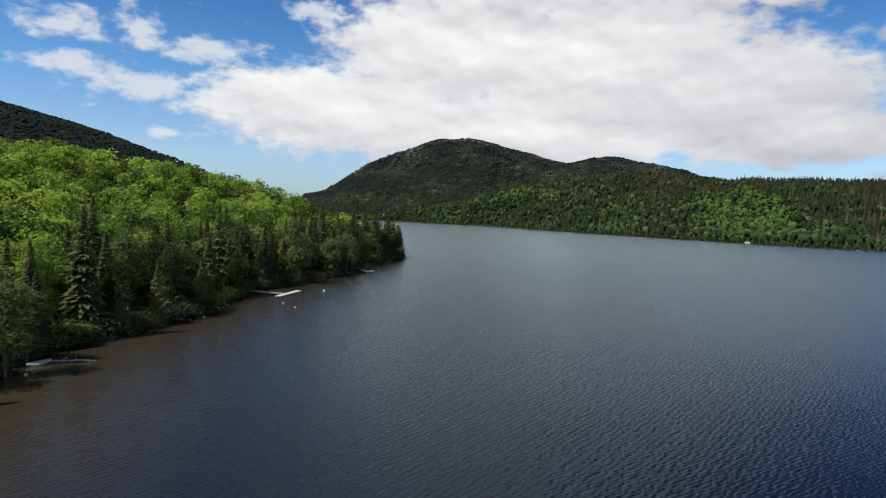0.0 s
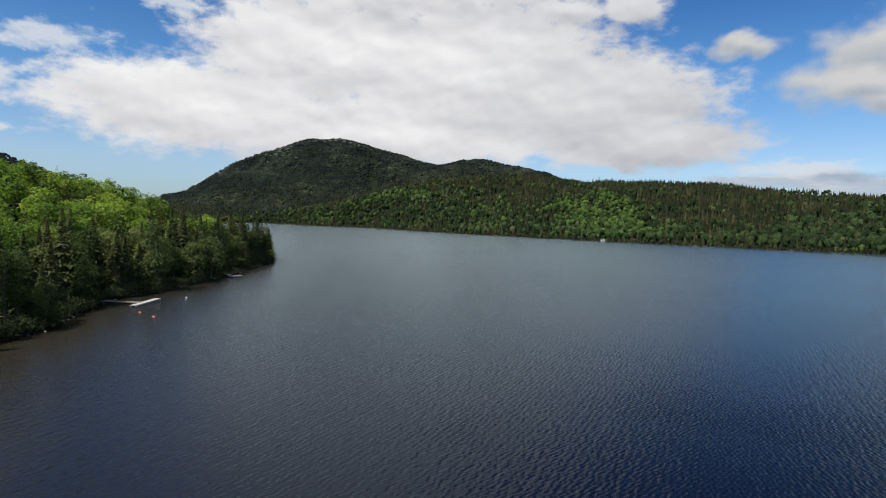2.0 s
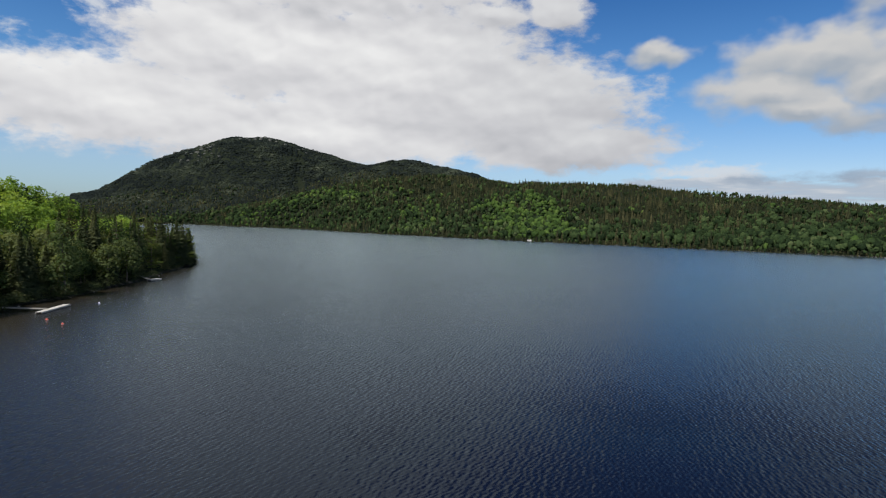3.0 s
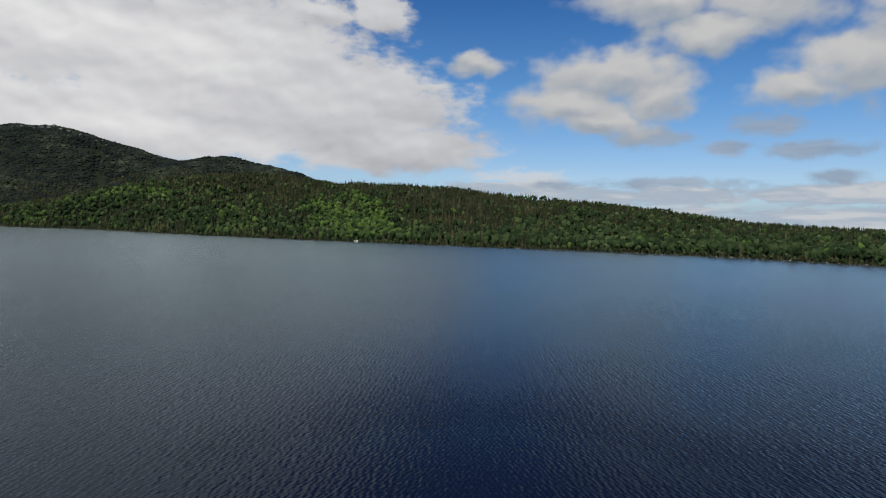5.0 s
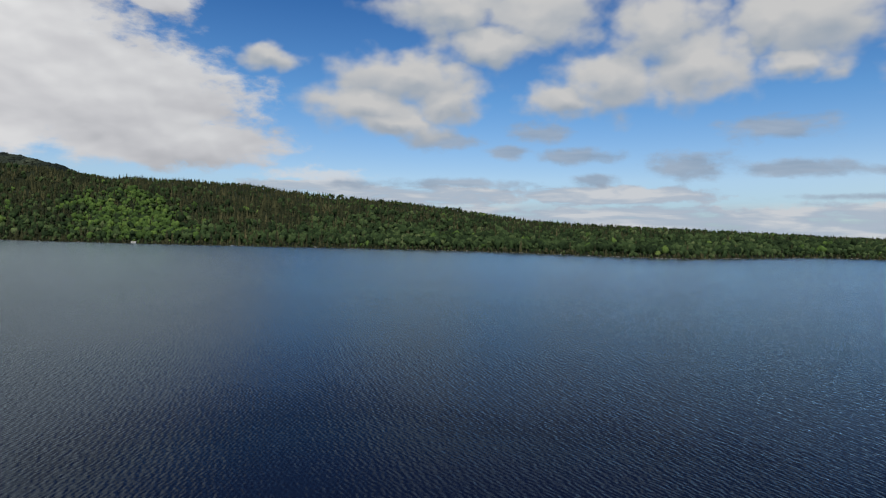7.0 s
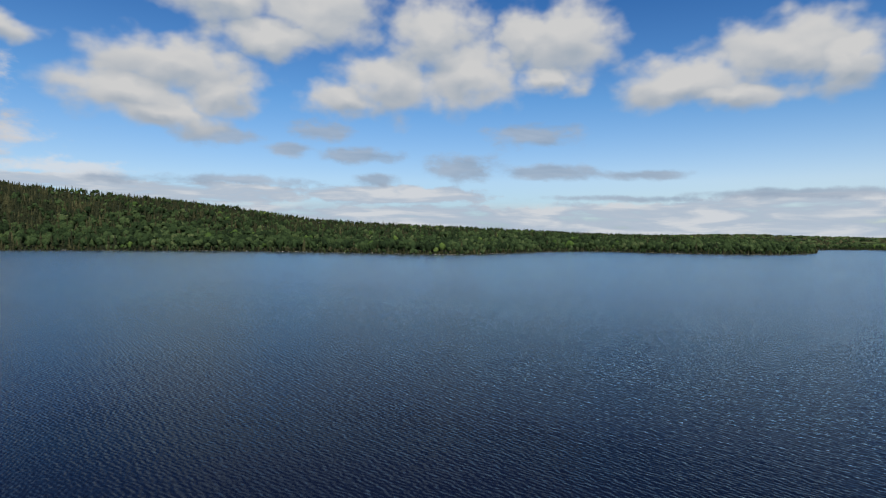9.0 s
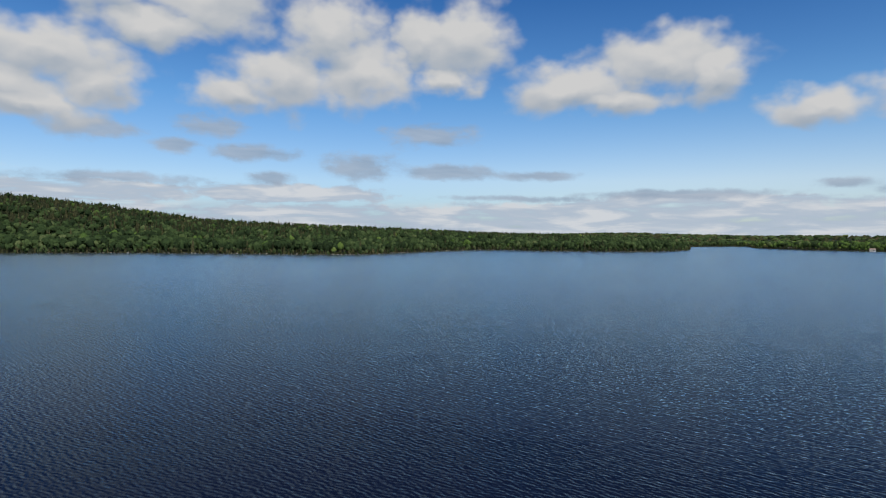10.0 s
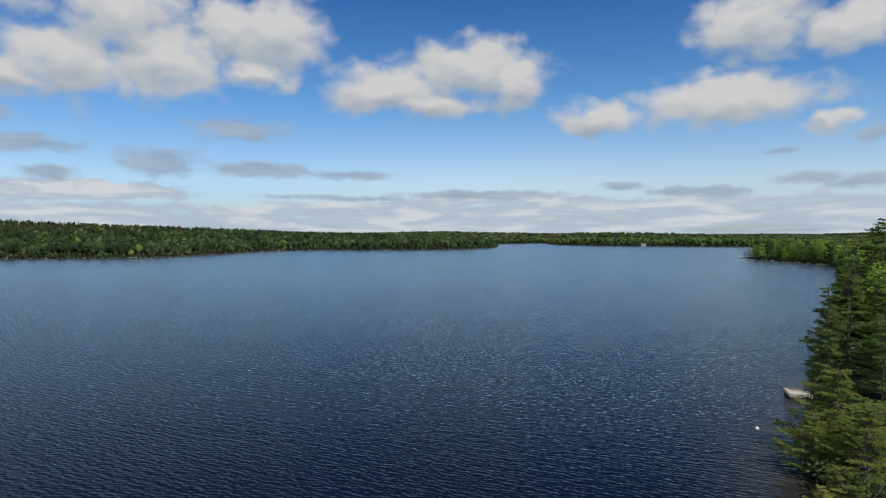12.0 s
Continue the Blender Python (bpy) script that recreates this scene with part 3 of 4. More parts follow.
def pine(seed, tall, wide, whorls, leaf, per):
    """Trunk and crown arrays of an open pine or hemlock: flat plates of needles on level limbs."""
    rng = np.random.RandomState(seed)
    wood = [stick([(0, 0, -0.6), (0.1, 0.05, tall * 0.4), (0.0, 0.1, tall * 0.97)], [tall * 0.016, tall * 0.011, 0.03])]
    sprays = []
    for i in range(whorls):
        u = (i + 0.3 * rng.rand()) / whorls
        z = tall * (0.10 + 0.88 * u)
        for k in range(5):
            a = 2 * np.pi * (k + rng.rand() * 0.9) / 5 + i * 0.7
            r = wide * 0.5 * (1 - u) ** 0.6 * (0.30 + 1.0 * rng.rand()) + 0.3
            if rng.rand() < 0.18 and 0.1 < u < 0.9:
                continue
            o, side = np.array([math.cos(a), math.sin(a), 0]), np.array([-math.sin(a), math.cos(a), 0])
            z_ = z + rng.normal() * tall * 0.022
            rise = r * (0.02 + 0.26 * rng.rand())
            tip = o * r + np.array([0, 0, z_ + rise])
            wood.append(stick([(0, 0, z_ - 0.15), o * r * 0.5 + (0, 0, z_ - 0.1), tip], [0.05 + 0.015 * r, 0.035, 0.01], 4))
            # a level fan of needle sprays: narrow at the trunk, broad two thirds out
            m = int(per * r)
            f = 0.22 + 0.83 * rng.rand(m) ** 0.7
            half = (0.12 + 0.36 * r) * np.sin(np.pi * np.clip(f * 0.86, 0, 1)) ** 0.8
            g = (2 * rng.rand(m) - 1)
            c = o * (f * r)[:, None] + side * (g * half)[:, None]
            c[:, 2] += z_ - 0.1 + rise * f ** 1.5 - 0.12 * np.abs(g) * half + rng.normal(size=m) * (0.035 + 0.012 * r)
            way_ = unit(o + side * g[:, None] * 0.9 + rng.normal(size=(m, 3)) * (0.3, 0.3, 0.22))
            n_up = unit(np.array([0, 0, 1.0]) + 0.38 * rng.normal(size=(m, 3)))
            v = unit(np.cross(n_up, way_)) * 0.30
            s_ = leaf * (0.7 + 0.8 * rng.rand(m, 1))
            droop = np.array([0, 0, -0.18])
            sprays.append(np.stack([c - way_ * s_, c - v * s_, c + (way_ + droop) * s_, c + v * s_], 1))
    crown = spray_mesh(np.concatenate(sprays))
    return joined(wood), crown


def tree_thing(name, arrays, leaves, bark, label, category, group):
    """An Empty at the foot with a trunk and a crown."""
    (tv, tf), (cv, cf) = arrays
    base = tagged(new(name), label, category, group)
    for part_name, v, f, mat in (("trunk", tv, tf, bark), ("crown", cv, cf, leaves)):
        rng = np.random.RandomState(len(v))
        tint = np.repeat(rng.rand(len(v) // 4 + 1), 4)[:len(v)] * 0.12
        ob = new(part_name, mesh_of(part_name, v, f, mat, tint=tint))
        ob.data.attributes.new("single", "FLOAT", "POINT").data.foreach_set("value", np.ones(len(v), np.float32))
        ob.parent = base
    return base


def forest(name, spots, kinds, protos, mats, scales, label, category, tints=None, smooth=False):
    """Many far trees joined into one mesh of kind stuff, one for each material."""
    rng = np.random.RandomState(len(spots))
    made = {}
    for k, (v, f) in enumerate(protos):
        at = np.where(kinds == k)[0]
        if not len(at):
            continue
        a = rng.rand(len(at)) * 2 * np.pi
        s = scales[at]
        c, n = np.cos(a)[:, None], np.sin(a)[:, None]
        x = (v[:, 0] * c - v[:, 1] * n) * s[:, :1] + spots[at, :1]
        y = (v[:, 0] * n + v[:, 1] * c) * s[:, :1] + spots[at, 1:2]
        z = v[:, 2] * s[:, 1:] + spots[at, 2:]
        V = np.stack([x, y, z], -1).reshape(-1, 3)
        F = (f[None] + (np.arange(len(at)) * len(v))[:, None, None]).reshape(-1, 3)
        T = np.repeat(rng.rand(len(at)) if tints is None else tints[at], len(v))
        made.setdefault(mats[k], []).append((V, F, T))
    for mat, rows in made.items():
        V, F = joined([(v, f) for v, f, _ in rows])
        tagged(new(name, mesh_of(name, V, F, mat, tint=np.concatenate([t for _, _, t in rows]), smooth=smooth)), label[mat.name], category, kind="stuff")


def topped(mesh, low):
    """A crown without the sprays below a height, for trees that stand behind others."""
    v, f = mesh
    q = v.reshape(-1, 4, 3)
    return spray_mesh(q[q[:, :, 2].mean(1) > low])


def lump(rng, size, at, fine=1, rough=0.16, low=-0.55):
    """A rough rounded crown with no underside."""
    bm = bmesh.new()
    bmesh.ops.create_icosphere(bm, subdivisions=fine, radius=1, matrix=pose(0, 0, 0, *(rng.rand(3) * 360)))
    v = np.array([q.co for q in bm.verts])
    f = np.array([[q.index for q in p.verts] for p in bm.faces])
    bm.free()
    f = f[v[f][:, :, 2].mean(1) > low]
    keep_, inverse = np.unique(f, return_inverse=True)
    v = v[keep_] * (1 + rough * rng.normal(size=(len(keep_), 1))) + rough * 0.4 * rng.normal(size=(len(keep_), 3))
    return v * np.array(size) + np.array(at), inverse.reshape(f.shape)


def far_spruce(seed, tall=14.0, wide=4.2):
    """A ragged spire of drooping tiers."""
    rng = np.random.RandomState(seed)
    v, f = [], []
    for z0, z1, r in ((0.05, 0.42, 0.50), (0.22, 0.60, 0.43), (0.42, 0.76, 0.33), (0.60, 0.90, 0.22), (0.78, 1.04, 0.12)):
        k = len(v)
        v.append((rng.normal() * 0.12, rng.normal() * 0.12, z1 * tall))
        for i in range(7):
            a = 2 * np.pi * (i + rng.rand() * 0.7) / 7
            q = wide * r * (0.6 + 0.75 * rng.rand())
            v.append((math.cos(a) * q, math.sin(a) * q, tall * (z0 + 0.04 * rng.normal())))
        f += [(k, k + 1 + i, k + 1 + (i + 1) % 7) for i in range(7)]
    return np.array(v), np.array(f)


def far_broadleaf(seed, tall=12.5, wide=7.0, count=22):
    """Two or three rough lumps for a crown, with loose sprays round them."""
    rng = np.random.RandomState(seed)
    parts = [lump(rng, (wide * 0.36, wide * 0.36, tall * 0.36), (0, 0, tall * 0.6), 1, 0.23)]
    for k in range(2):
        a = rng.rand() * 6.28
        parts.append(lump(rng, (wide * 0.25, wide * 0.25, tall * 0.2), (math.cos(a) * wide * 0.24, math.sin(a) * wide * 0.24, tall * (0.5 + 0.3 * rng.rand())), 0, 0.2, -0.3))
    c = unit(rng.normal(size=(6, 3))) * np.array([wide * 0.28, wide * 0.28, tall * 0.18]) + np.array([0, 0, tall * 0.62])
    parts.append(spray_mesh(leaf_clumps(rng, c, np.full((6, 3), (wide * 0.24, wide * 0.24, tall * 0.18)), count, 0.8, 0.75)))
    return joined(parts)


def fine_peak(seed, tall=10.0, wide=5.5):
    rng = np.random.RandomState(seed)
    a = 2 * np.pi * (np.arange(5) + 0.6 * rng.rand(5)) / 5
    r = wide * 0.5 * (0.7 + 0.6 * rng.rand(5))
    v = np.vstack([[(0, 0, tall)], np.stack([np.cos(a) * r, np.sin(a) * r, np.full(5, tall * 0.15)], -1)])
    return v, np.array([(0, 1 + i, 1 + (i + 1) % 5) for i in range(5)])


def jittered(x0, x1, y0, y1, gap, seed):
    rng = np.random.RandomState(seed)
    x, y = np.meshgrid(np.arange(x0, x1, gap), np.arange(y0, y1, gap))
    x, y = x.ravel().astype(float), y.ravel().astype(float)
    return x + (rng.rand(len(x)) - 0.5) * gap * 0.95, y + (rng.rand(len(x)) - 0.5) * gap * 0.95, rng


def bearing_of(x, y):
    return np.degrees(np.arctan2(-x, y)), np.hypot(x, y)


def broad_share(x, y, s):
    """How likely a tree is broad-leaved, by place."""
    b, d = bearing_of(x, y)
    strip = np.exp(-((s - 50) / 90) ** 2) * 0.45
    flat_ = 0.62 * np.clip((-b - 36) / 14, 0, 1) * np.clip(1.25 - s / 420, 0.3, 1)
    return np.clip(0.08 + bright_share(x, y) + strip + flat_ + 0.25 * wave_noise(x, y, 130, 21, 3), 0.02, 0.97)


def bright_share(x, y):
    """Stands of broad-leaved trees in fresh green; a sunlit strip is put in as brighter leaves."""
    b, d = bearing_of(x, y)
    patch = np.exp(-(((b + 26.6 - (d - 900) * 0.008) / 4.3) ** 4 + ((d - 925) / 180) ** 4)) * 0.9
    # the low strip is sunlight at the mountain's foot, painted as bright trees
    low = np.exp(-(((b + 7) / 6.5) ** 4 + ((d - 1330) / 150) ** 4)) * (0.24 + 0.42 * wave_noise(x, y, 150, 63, 3))
    spur = np.exp(-(((b + 16) / 2.0) ** 2 + ((d - 1010) / 130) ** 2)) * 0.32
    south = 0.55 * ((b < -108) & (d > 800))
    some = 0.14 * (wave_noise(x, y, 90, 33, 3) > 0.5)
    return np.clip(patch * (0.85 + 0.5 * wave_noise(x, y, 90, 64, 3)) + low + spur + south + some, 0, 1)


# far woods across the lake
x, y, rng = jittered(-420, 1500, -1100, 1950, 6.0, 31)
b, d = bearing_of(x, y)
ok = (d > 420) & (d < 1900) & (b < 14) & (b > -134)
x, y = x[ok], y[ok]
s = from_shore(x, y)
b, d = bearing_of(x, y)
crest_reach = np.interp(-b, [-14, 5, 20, 30, 50, 70, 90, 104, 110, 134], [1950, 1850, 1560, 1400, 1230, 1120, 1220, 1230, 1430, 1380])
thin = np.where(d > 1350, 0.55, np.where(s > 90, 0.78, 1.0))
ok = (s > 0.5) & (d < crest_reach) & (rng.rand(len(x)) < thin) & ~((b < -120) & (d < 640))
x, y, s, b, d, crest_reach = x[ok], y[ok], s[ok], b[ok], d[ok], crest_reach[ok]
z = land_height(x, y, s) - 0.6
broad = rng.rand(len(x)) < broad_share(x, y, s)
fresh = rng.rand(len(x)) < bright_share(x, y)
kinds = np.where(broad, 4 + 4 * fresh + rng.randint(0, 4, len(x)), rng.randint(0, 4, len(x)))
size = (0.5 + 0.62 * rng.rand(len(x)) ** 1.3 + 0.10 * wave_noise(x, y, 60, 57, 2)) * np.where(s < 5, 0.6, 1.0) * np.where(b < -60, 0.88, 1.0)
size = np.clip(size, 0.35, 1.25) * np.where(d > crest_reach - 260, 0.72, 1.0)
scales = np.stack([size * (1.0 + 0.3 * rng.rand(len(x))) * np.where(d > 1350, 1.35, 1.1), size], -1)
# tint mean kept low: cloud shadow on the slope put into the colour
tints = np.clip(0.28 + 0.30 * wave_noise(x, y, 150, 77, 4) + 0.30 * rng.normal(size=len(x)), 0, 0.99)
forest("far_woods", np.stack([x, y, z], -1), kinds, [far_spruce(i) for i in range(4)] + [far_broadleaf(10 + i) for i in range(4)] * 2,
       [NEEDLES] * 4 + [OLIVE_LEAVES] * 4 + [DIMMED_LEAVES] * 4, scales,
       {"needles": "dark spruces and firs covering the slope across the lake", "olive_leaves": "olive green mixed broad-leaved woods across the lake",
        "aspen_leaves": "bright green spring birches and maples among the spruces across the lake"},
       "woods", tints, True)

# woods on the low land to the horizon
x, y, rng2 = jittered(300, 4100, -3900, 100, 29.0, 33)
b, d = bearing_of(x, y)
ok = (b < -84) & (b > -140) & (d > np.where(b < -126, 650, 1230)) & (d < 4300)
x, y = x[ok], y[ok]
s = from_shore(x, y)
ok = s > 15
spots = np.stack([x, y, land_height(x, y, s) - 1.0], -1)[ok]
n_ = len(spots)
size = 0.8 + 0.4 * rng2.rand(n_)
forest("distant_woods", spots, rng2.randint(0, 6, n_), [fine_peak(80 + i, 9.0, 9.0) for i in range(3)] + [lump(np.random.RandomState(84 + i), (4.5, 4.5, 4.6), (0, 0, 4.6), 1, 0.18, -0.2) for i in range(3)],
       [NEEDLES] * 3 + [OLIVE_LEAVES] * 3, np.stack([size * 1.9, size], -1),
       {"needles": "dark woods on the low land towards the horizon", "olive_leaves": "green woods on the low land towards the horizon"}, "woods")

# low growth at the far water's edge
edge = smooth_line(SHORE_EAST[1:26], 60, False)
edge = np.repeat(edge, 2, 0) + rng.normal(size=(2 * len(edge), 2)) * 1.6
es = from_shore(edge[:, 0], edge[:, 1])
edge, es = edge[(es > -0.4) & (es < 5)], es[(es > -0.4) & (es < 5)]
n_ = len(edge)
size = 0.22 + 0.3 * rng.rand(n_)
forest("far_bushes", np.stack([edge[:, 0], edge[:, 1], np.maximum(land_height(edge[:, 0], edge[:, 1], es), 0.0) - 1.2], -1),
       rng.randint(0, 4, n_), [far_broadleaf(40 + i, 12.5, 7.5, 12) for i in range(2)] + [far_spruce(44 + i) for i in range(2)], [OLIVE_LEAVES, NEEDLES, NEEDLES, NEEDLES],
       np.stack([size * 1.1, size], -1), {"needles": "dark bushes at the far water's edge", "olive_leaves": "green bushes at the far water's edge"}, "bushes")

# woods on the mountains, with cloud shadow put into needle colour and tints
x, y, rng = jittered(-1900, 1000, 900, 2600, 7.2, 41)
b, d = bearing_of(x, y)
reach = np.interp(-b, [-46, -16, -12, 8, 25], [1540, 1540, 2380, 2380, 1830])
ok = (b < 46) & (b > -25) & (d < reach) & (d > np.where(b > 14, 1150, 1650))
x, y = x[ok], y[ok]
s = from_shore(x, y)
z = land_height(x, y, s)
bare = (z > 190) & (wave_noise(x, y, 70, 5, 3) > 0.62) & (z < 262)
ok = (s > 5) & ~bare
spots = np.stack([x, y, z - 1.0], -1)[ok]
n_ = len(spots)
size = 0.6 + 0.5 * rng.rand(n_)
forest("mountain_woods", spots, rng.randint(0, 3, n_), [lump(np.random.RandomState(60 + i), (4.8, 4.8, 3.2), (0, 0, 0.8), 1 if i else 0, 0.12, -0.1) for i in range(3)], [SHADED_NEEDLES] * 3,
       np.stack([size * 1.35, size], -1), {"mountain_needles": "conifer woods on the rounded mountain, coloured dark for cloud shadow"}, "woods",
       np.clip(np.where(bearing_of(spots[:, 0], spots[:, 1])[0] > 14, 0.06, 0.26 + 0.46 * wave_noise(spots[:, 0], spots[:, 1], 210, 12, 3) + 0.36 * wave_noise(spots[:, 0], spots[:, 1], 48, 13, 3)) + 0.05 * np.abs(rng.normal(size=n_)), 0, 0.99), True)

# the wooded shore on the west: trees one by one near the water, joined behind
BROAD = [tree_thing("broadleaf_tree", broadleaf(100 + i, t, w, 1600, 0.30, 18), (LEAVES, LEAVES, PALE_OLIVE, OLIVE_LEAVES)[i], BARK,
                    "broad-leaved tree in fresh bright green spring leaf", "tree", "trees along the shore")
         for i, (t, w) in enumerate(((14.0, 8.5), (15.5, 8.6), (12.5, 9.0), (15.0, 8.5)))]
FINE = [tree_thing("broadleaf_tree", broadleaf(140 + i, t, w, 2400, 0.22, 20), (LEAVES, PALE_OLIVE, OLIVE_LEAVES)[i], BARK,
                   "leafy broad-leaved tree leaning over the lake shore", "tree", "trees along the shore")
        for i, (t, w) in enumerate(((13.0, 8.0), (12.0, 7.6), (13.5, 6.6)))]
BIRCH = [tree_thing("birch_tree", broadleaf(120 + i, t, w, 420, 0.30, 9), LEAVES, PALE_BARK,
                    "slender birch with pale bark and thin yellow-green leaves", "tree", "birches along the shore")
         for i, (t, w) in enumerate(((11.0, 5.0), (9.0, 4.6)))]
SPRUCE = [tree_thing("spruce_tree", spruce(200 + i, t, w, 56, 22), SHORE_NEEDLES, BARK,
                     "dark green spruce with drooping branches", "tree", "trees along the shore")
          for i, (t, w) in enumerate(((15.0, 5.6), (17.0, 6.0), (13.0, 5.0), (11.0, 4.8)))]
used = set()


def plant(base, x, y, z, size, turn, stretch=1.0):
    """Sets the first of a kind at its place, or a copy of it."""
    ob = base
    if base.name in used:
        ob = copy_thing(base, pose(x, y, z, 0, 0, turn))
    used.add(base.name)
    ob.matrix_basis = pose(x, y, z, 0, 0, turn) @ Matrix.Diagonal((size, size, size * stretch, 1))
    return ob


x, y, rng = jittered(-330, 10, 20, 400, 5.0, 51)
b, d = bearing_of(x, y)
ok = (b > 1) & (b < 52) & (d > 60) & (d < 372)
x, y = x[ok], y[ok]
s = from_shore(x, y)
ok = s > 0.4
x, y, s = x[ok], y[ok], s[ok]
z = land_height(x, y, s) - 0.25
b, d = bearing_of(x, y)
conifer = rng.rand(len(x)) < np.where(s < 16, 0.55, 0.17) + 0.5 * np.clip((d - 190) / 80, 0, 1) * (s < 40)
order = np.argsort(s + 0.05 * d)
singles = 280
for i in order[:singles]:
    k = rng.rand()
    base = SPRUCE[rng.randint(4)] if conifer[i] else BIRCH[rng.randint(2)] if k < 0.08 and s[i] < 12 else FINE[(1 if b[i] > 32 or rng.rand() < 0.2 else 2) if s[i] < 9 else rng.randint(3)] if d[i] < 135 else BROAD[2 + rng.randint(2) if s[i] < 14 else rng.randint(4)]
    size = (0.76 + 0.42 * rng.rand()) * (0.65 if s[i] < 3.0 and d[i] < 160 else 1.0)
    plant(base, x[i], y[i], z[i], size, rng.rand() * 360)
for k, base in enumerate(BROAD + FINE + BIRCH + SPRUCE):
    if base.name not in used:
        i = order[singles + k]
        plant(base, x[i], y[i], z[i], 0.9, 40.0 * k)
rest = order[singles:]
rest = rest[(rng.rand(len(rest)) < 0.8) & (d[rest] < np.interp(b[rest], [7, 12, 16, 20, 24, 31, 52], [340, 335, 315, 295, 275, 262, 262]))]
n_ = len(rest)
protos = [spruce(300 + i, 15.0, 5.6, 20, 8)[1] for i in range(3)] + [topped(broadleaf(310 + i, 14.5, 9.6, 640, 0.43, 19)[1], 7.0) for i in range(6)]
kinds = np.where(conifer[rest], rng.randint(0, 3, n_), 3 + rng.randint(0, 6, n_))
size = 0.78 + 0.4 * rng.rand(n_)
forest("hill_woods", np.stack([x, y, z], -1)[rest], kinds, protos, [NEEDLES] * 3 + [LEAVES] * 5 + [OLIVE_LEAVES], np.stack([size, size], -1),
       {"needles": "dark spruces among the maples on the hill", "broad_leaves": "bright green maples and birches covering the hill by the lake", "olive_leaves": "olive green trees on the hill by the lake"}, "woods")

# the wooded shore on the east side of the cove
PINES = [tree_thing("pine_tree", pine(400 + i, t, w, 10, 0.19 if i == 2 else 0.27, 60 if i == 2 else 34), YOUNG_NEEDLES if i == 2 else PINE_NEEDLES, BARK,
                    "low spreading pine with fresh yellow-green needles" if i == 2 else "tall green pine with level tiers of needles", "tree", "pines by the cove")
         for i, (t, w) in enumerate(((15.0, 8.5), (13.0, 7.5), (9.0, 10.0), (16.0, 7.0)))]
COVE_X, COVE_Y = 1.6, 2.0     # the camera's last spot: the cove is placed to fit its view from here
# bearing, distance, which pine, height
for bb, dd, k, tall in ((-132.1, 101, 3, 13.4), (-133.5, 104, 0, 14.4), (-132.9, 66, 2, 8.0), (-131.2, 60, 2, 5.2), (-135.7, 74, 1, 11.0),
                        (-132.3, 88, 1, 8.6), (-133.2, 125, 0, 14.5), (-133.9, 150, 3, 18.6), (-135.9, 98, 3, 14.0), (-134.6, 58, 2, 6.2),
                        (-132.1, 114, 1, 9.5), (-136.9, 88, 0, 13.0), (-133.2, 53, 2, 3.2), (-131.9, 50, 2, 2.4), (-133.4, 180, 0, 14.0),
                        (-135.6, 170, 3, 22.5), (-136.0, 150, 0, 22.3), (-134.9, 205, 3, 21.5), (-135.9, 185, 0, 23.5), (-134.2, 240, 3, 20.0), (-137.0, 130, 1, 16.0),
                        (4.3, 272, 1, 15.0), (5.2, 268, 3, 17.0), (5.9, 262, 0, 16.0), (6.6, 250, 3, 18.0), (7.6, 238, 0, 17.0), (8.6, 232, 3, 16.5),
                        (4.6, 281, 1, 14.5), (4.15, 280, 3, 12.5), (4.3, 276, 0, 15.0), (5.0, 276, 1, 16.0), (5.6, 255, 1, 13.0), (7.0, 232, 1, 12.0), (11.5, 318, 3, 23.0), (8.0, 262, 1, 17.0), (9.6, 222, 0, 17.0)):
    px, py = at_bearing(bb, dd)
    if bb < 0:
        px, py = px + COVE_X, py + COVE_Y
    pz = float(land_height(np.array([px]), np.array([py]))[0])
    plant(PINES[k], px, py, max(pz, 0.2) - 0.2, tall / (15.0, 13.0, 9.0, 16.0)[k], 77 * k + 31 * dd)
x, y, rng = jittered(25, 520, -480, -25, 5.0, 61)
b, d = bearing_of(x, y)
ok = (b < -124) & (b > -150) & (d > 45) & (d < 640)
x, y = x[ok], y[ok]
s = from_shore(x, y)
ok = s > 0.6
x, y, s = x[ok], y[ok], s[ok]
z = land_height(x, y, s) - 0.2
b, d = bearing_of(x, y)
near = np.where((d < 200) & (b > -139.5) & ((d > 118) | (s > 7)))[0]
for i in near[np.argsort(d[near])][:80]:
    k = rng.rand()
    base = PINES[(0, 1, 3)[rng.randint(3)]] if k < 0.6 else BROAD[rng.randint(4)] if k < 0.85 else SPRUCE[rng.randint(4)]
    size = (0.75 + 0.3 * rng.rand()) * np.interp(d[i], [45, 60, 90, 120], [0.18, 0.3, 0.6, 0.95]) * np.interp(s[i], [0, 4], [0.45, 1.0])
    plant(base, x[i], y[i], z[i], size, rng.rand() * 360)
rest = np.where(~((d < 200) & (b > -141)) & (s < 90) & (rng.rand(len(x)) < np.where(s < 12, 1.0, 0.5)) & (b > -140))[0]
n_ = len(rest)
protos = [spruce(320 + i, 15.0, 6.4, 20, 8)[1] for i in range(3)] + [broadleaf(330 + i, 14.0, 7.5, 240, 0.56, 13)[1] for i in range(4)]
kinds = np.where(rng.rand(n_) < 0.5, rng.randint(0, 3, n_), 3 + rng.randint(0, 4, n_))
size = 0.72 + 0.4 * rng.rand(n_)
forest("point_woods", np.stack([x, y, z], -1)[rest], kinds, protos, [PINE_NEEDLES] * 3 + [OLIVE_LEAVES] * 2 + [LEAVES] * 2, np.stack([size, size], -1),
       {"pine_needles": "green conifers on the low point across the bay", "broad_leaves": "light green broad-leaved trees on the low point across the bay", "olive_leaves": "olive green trees on the low point across the bay"}, "woods")

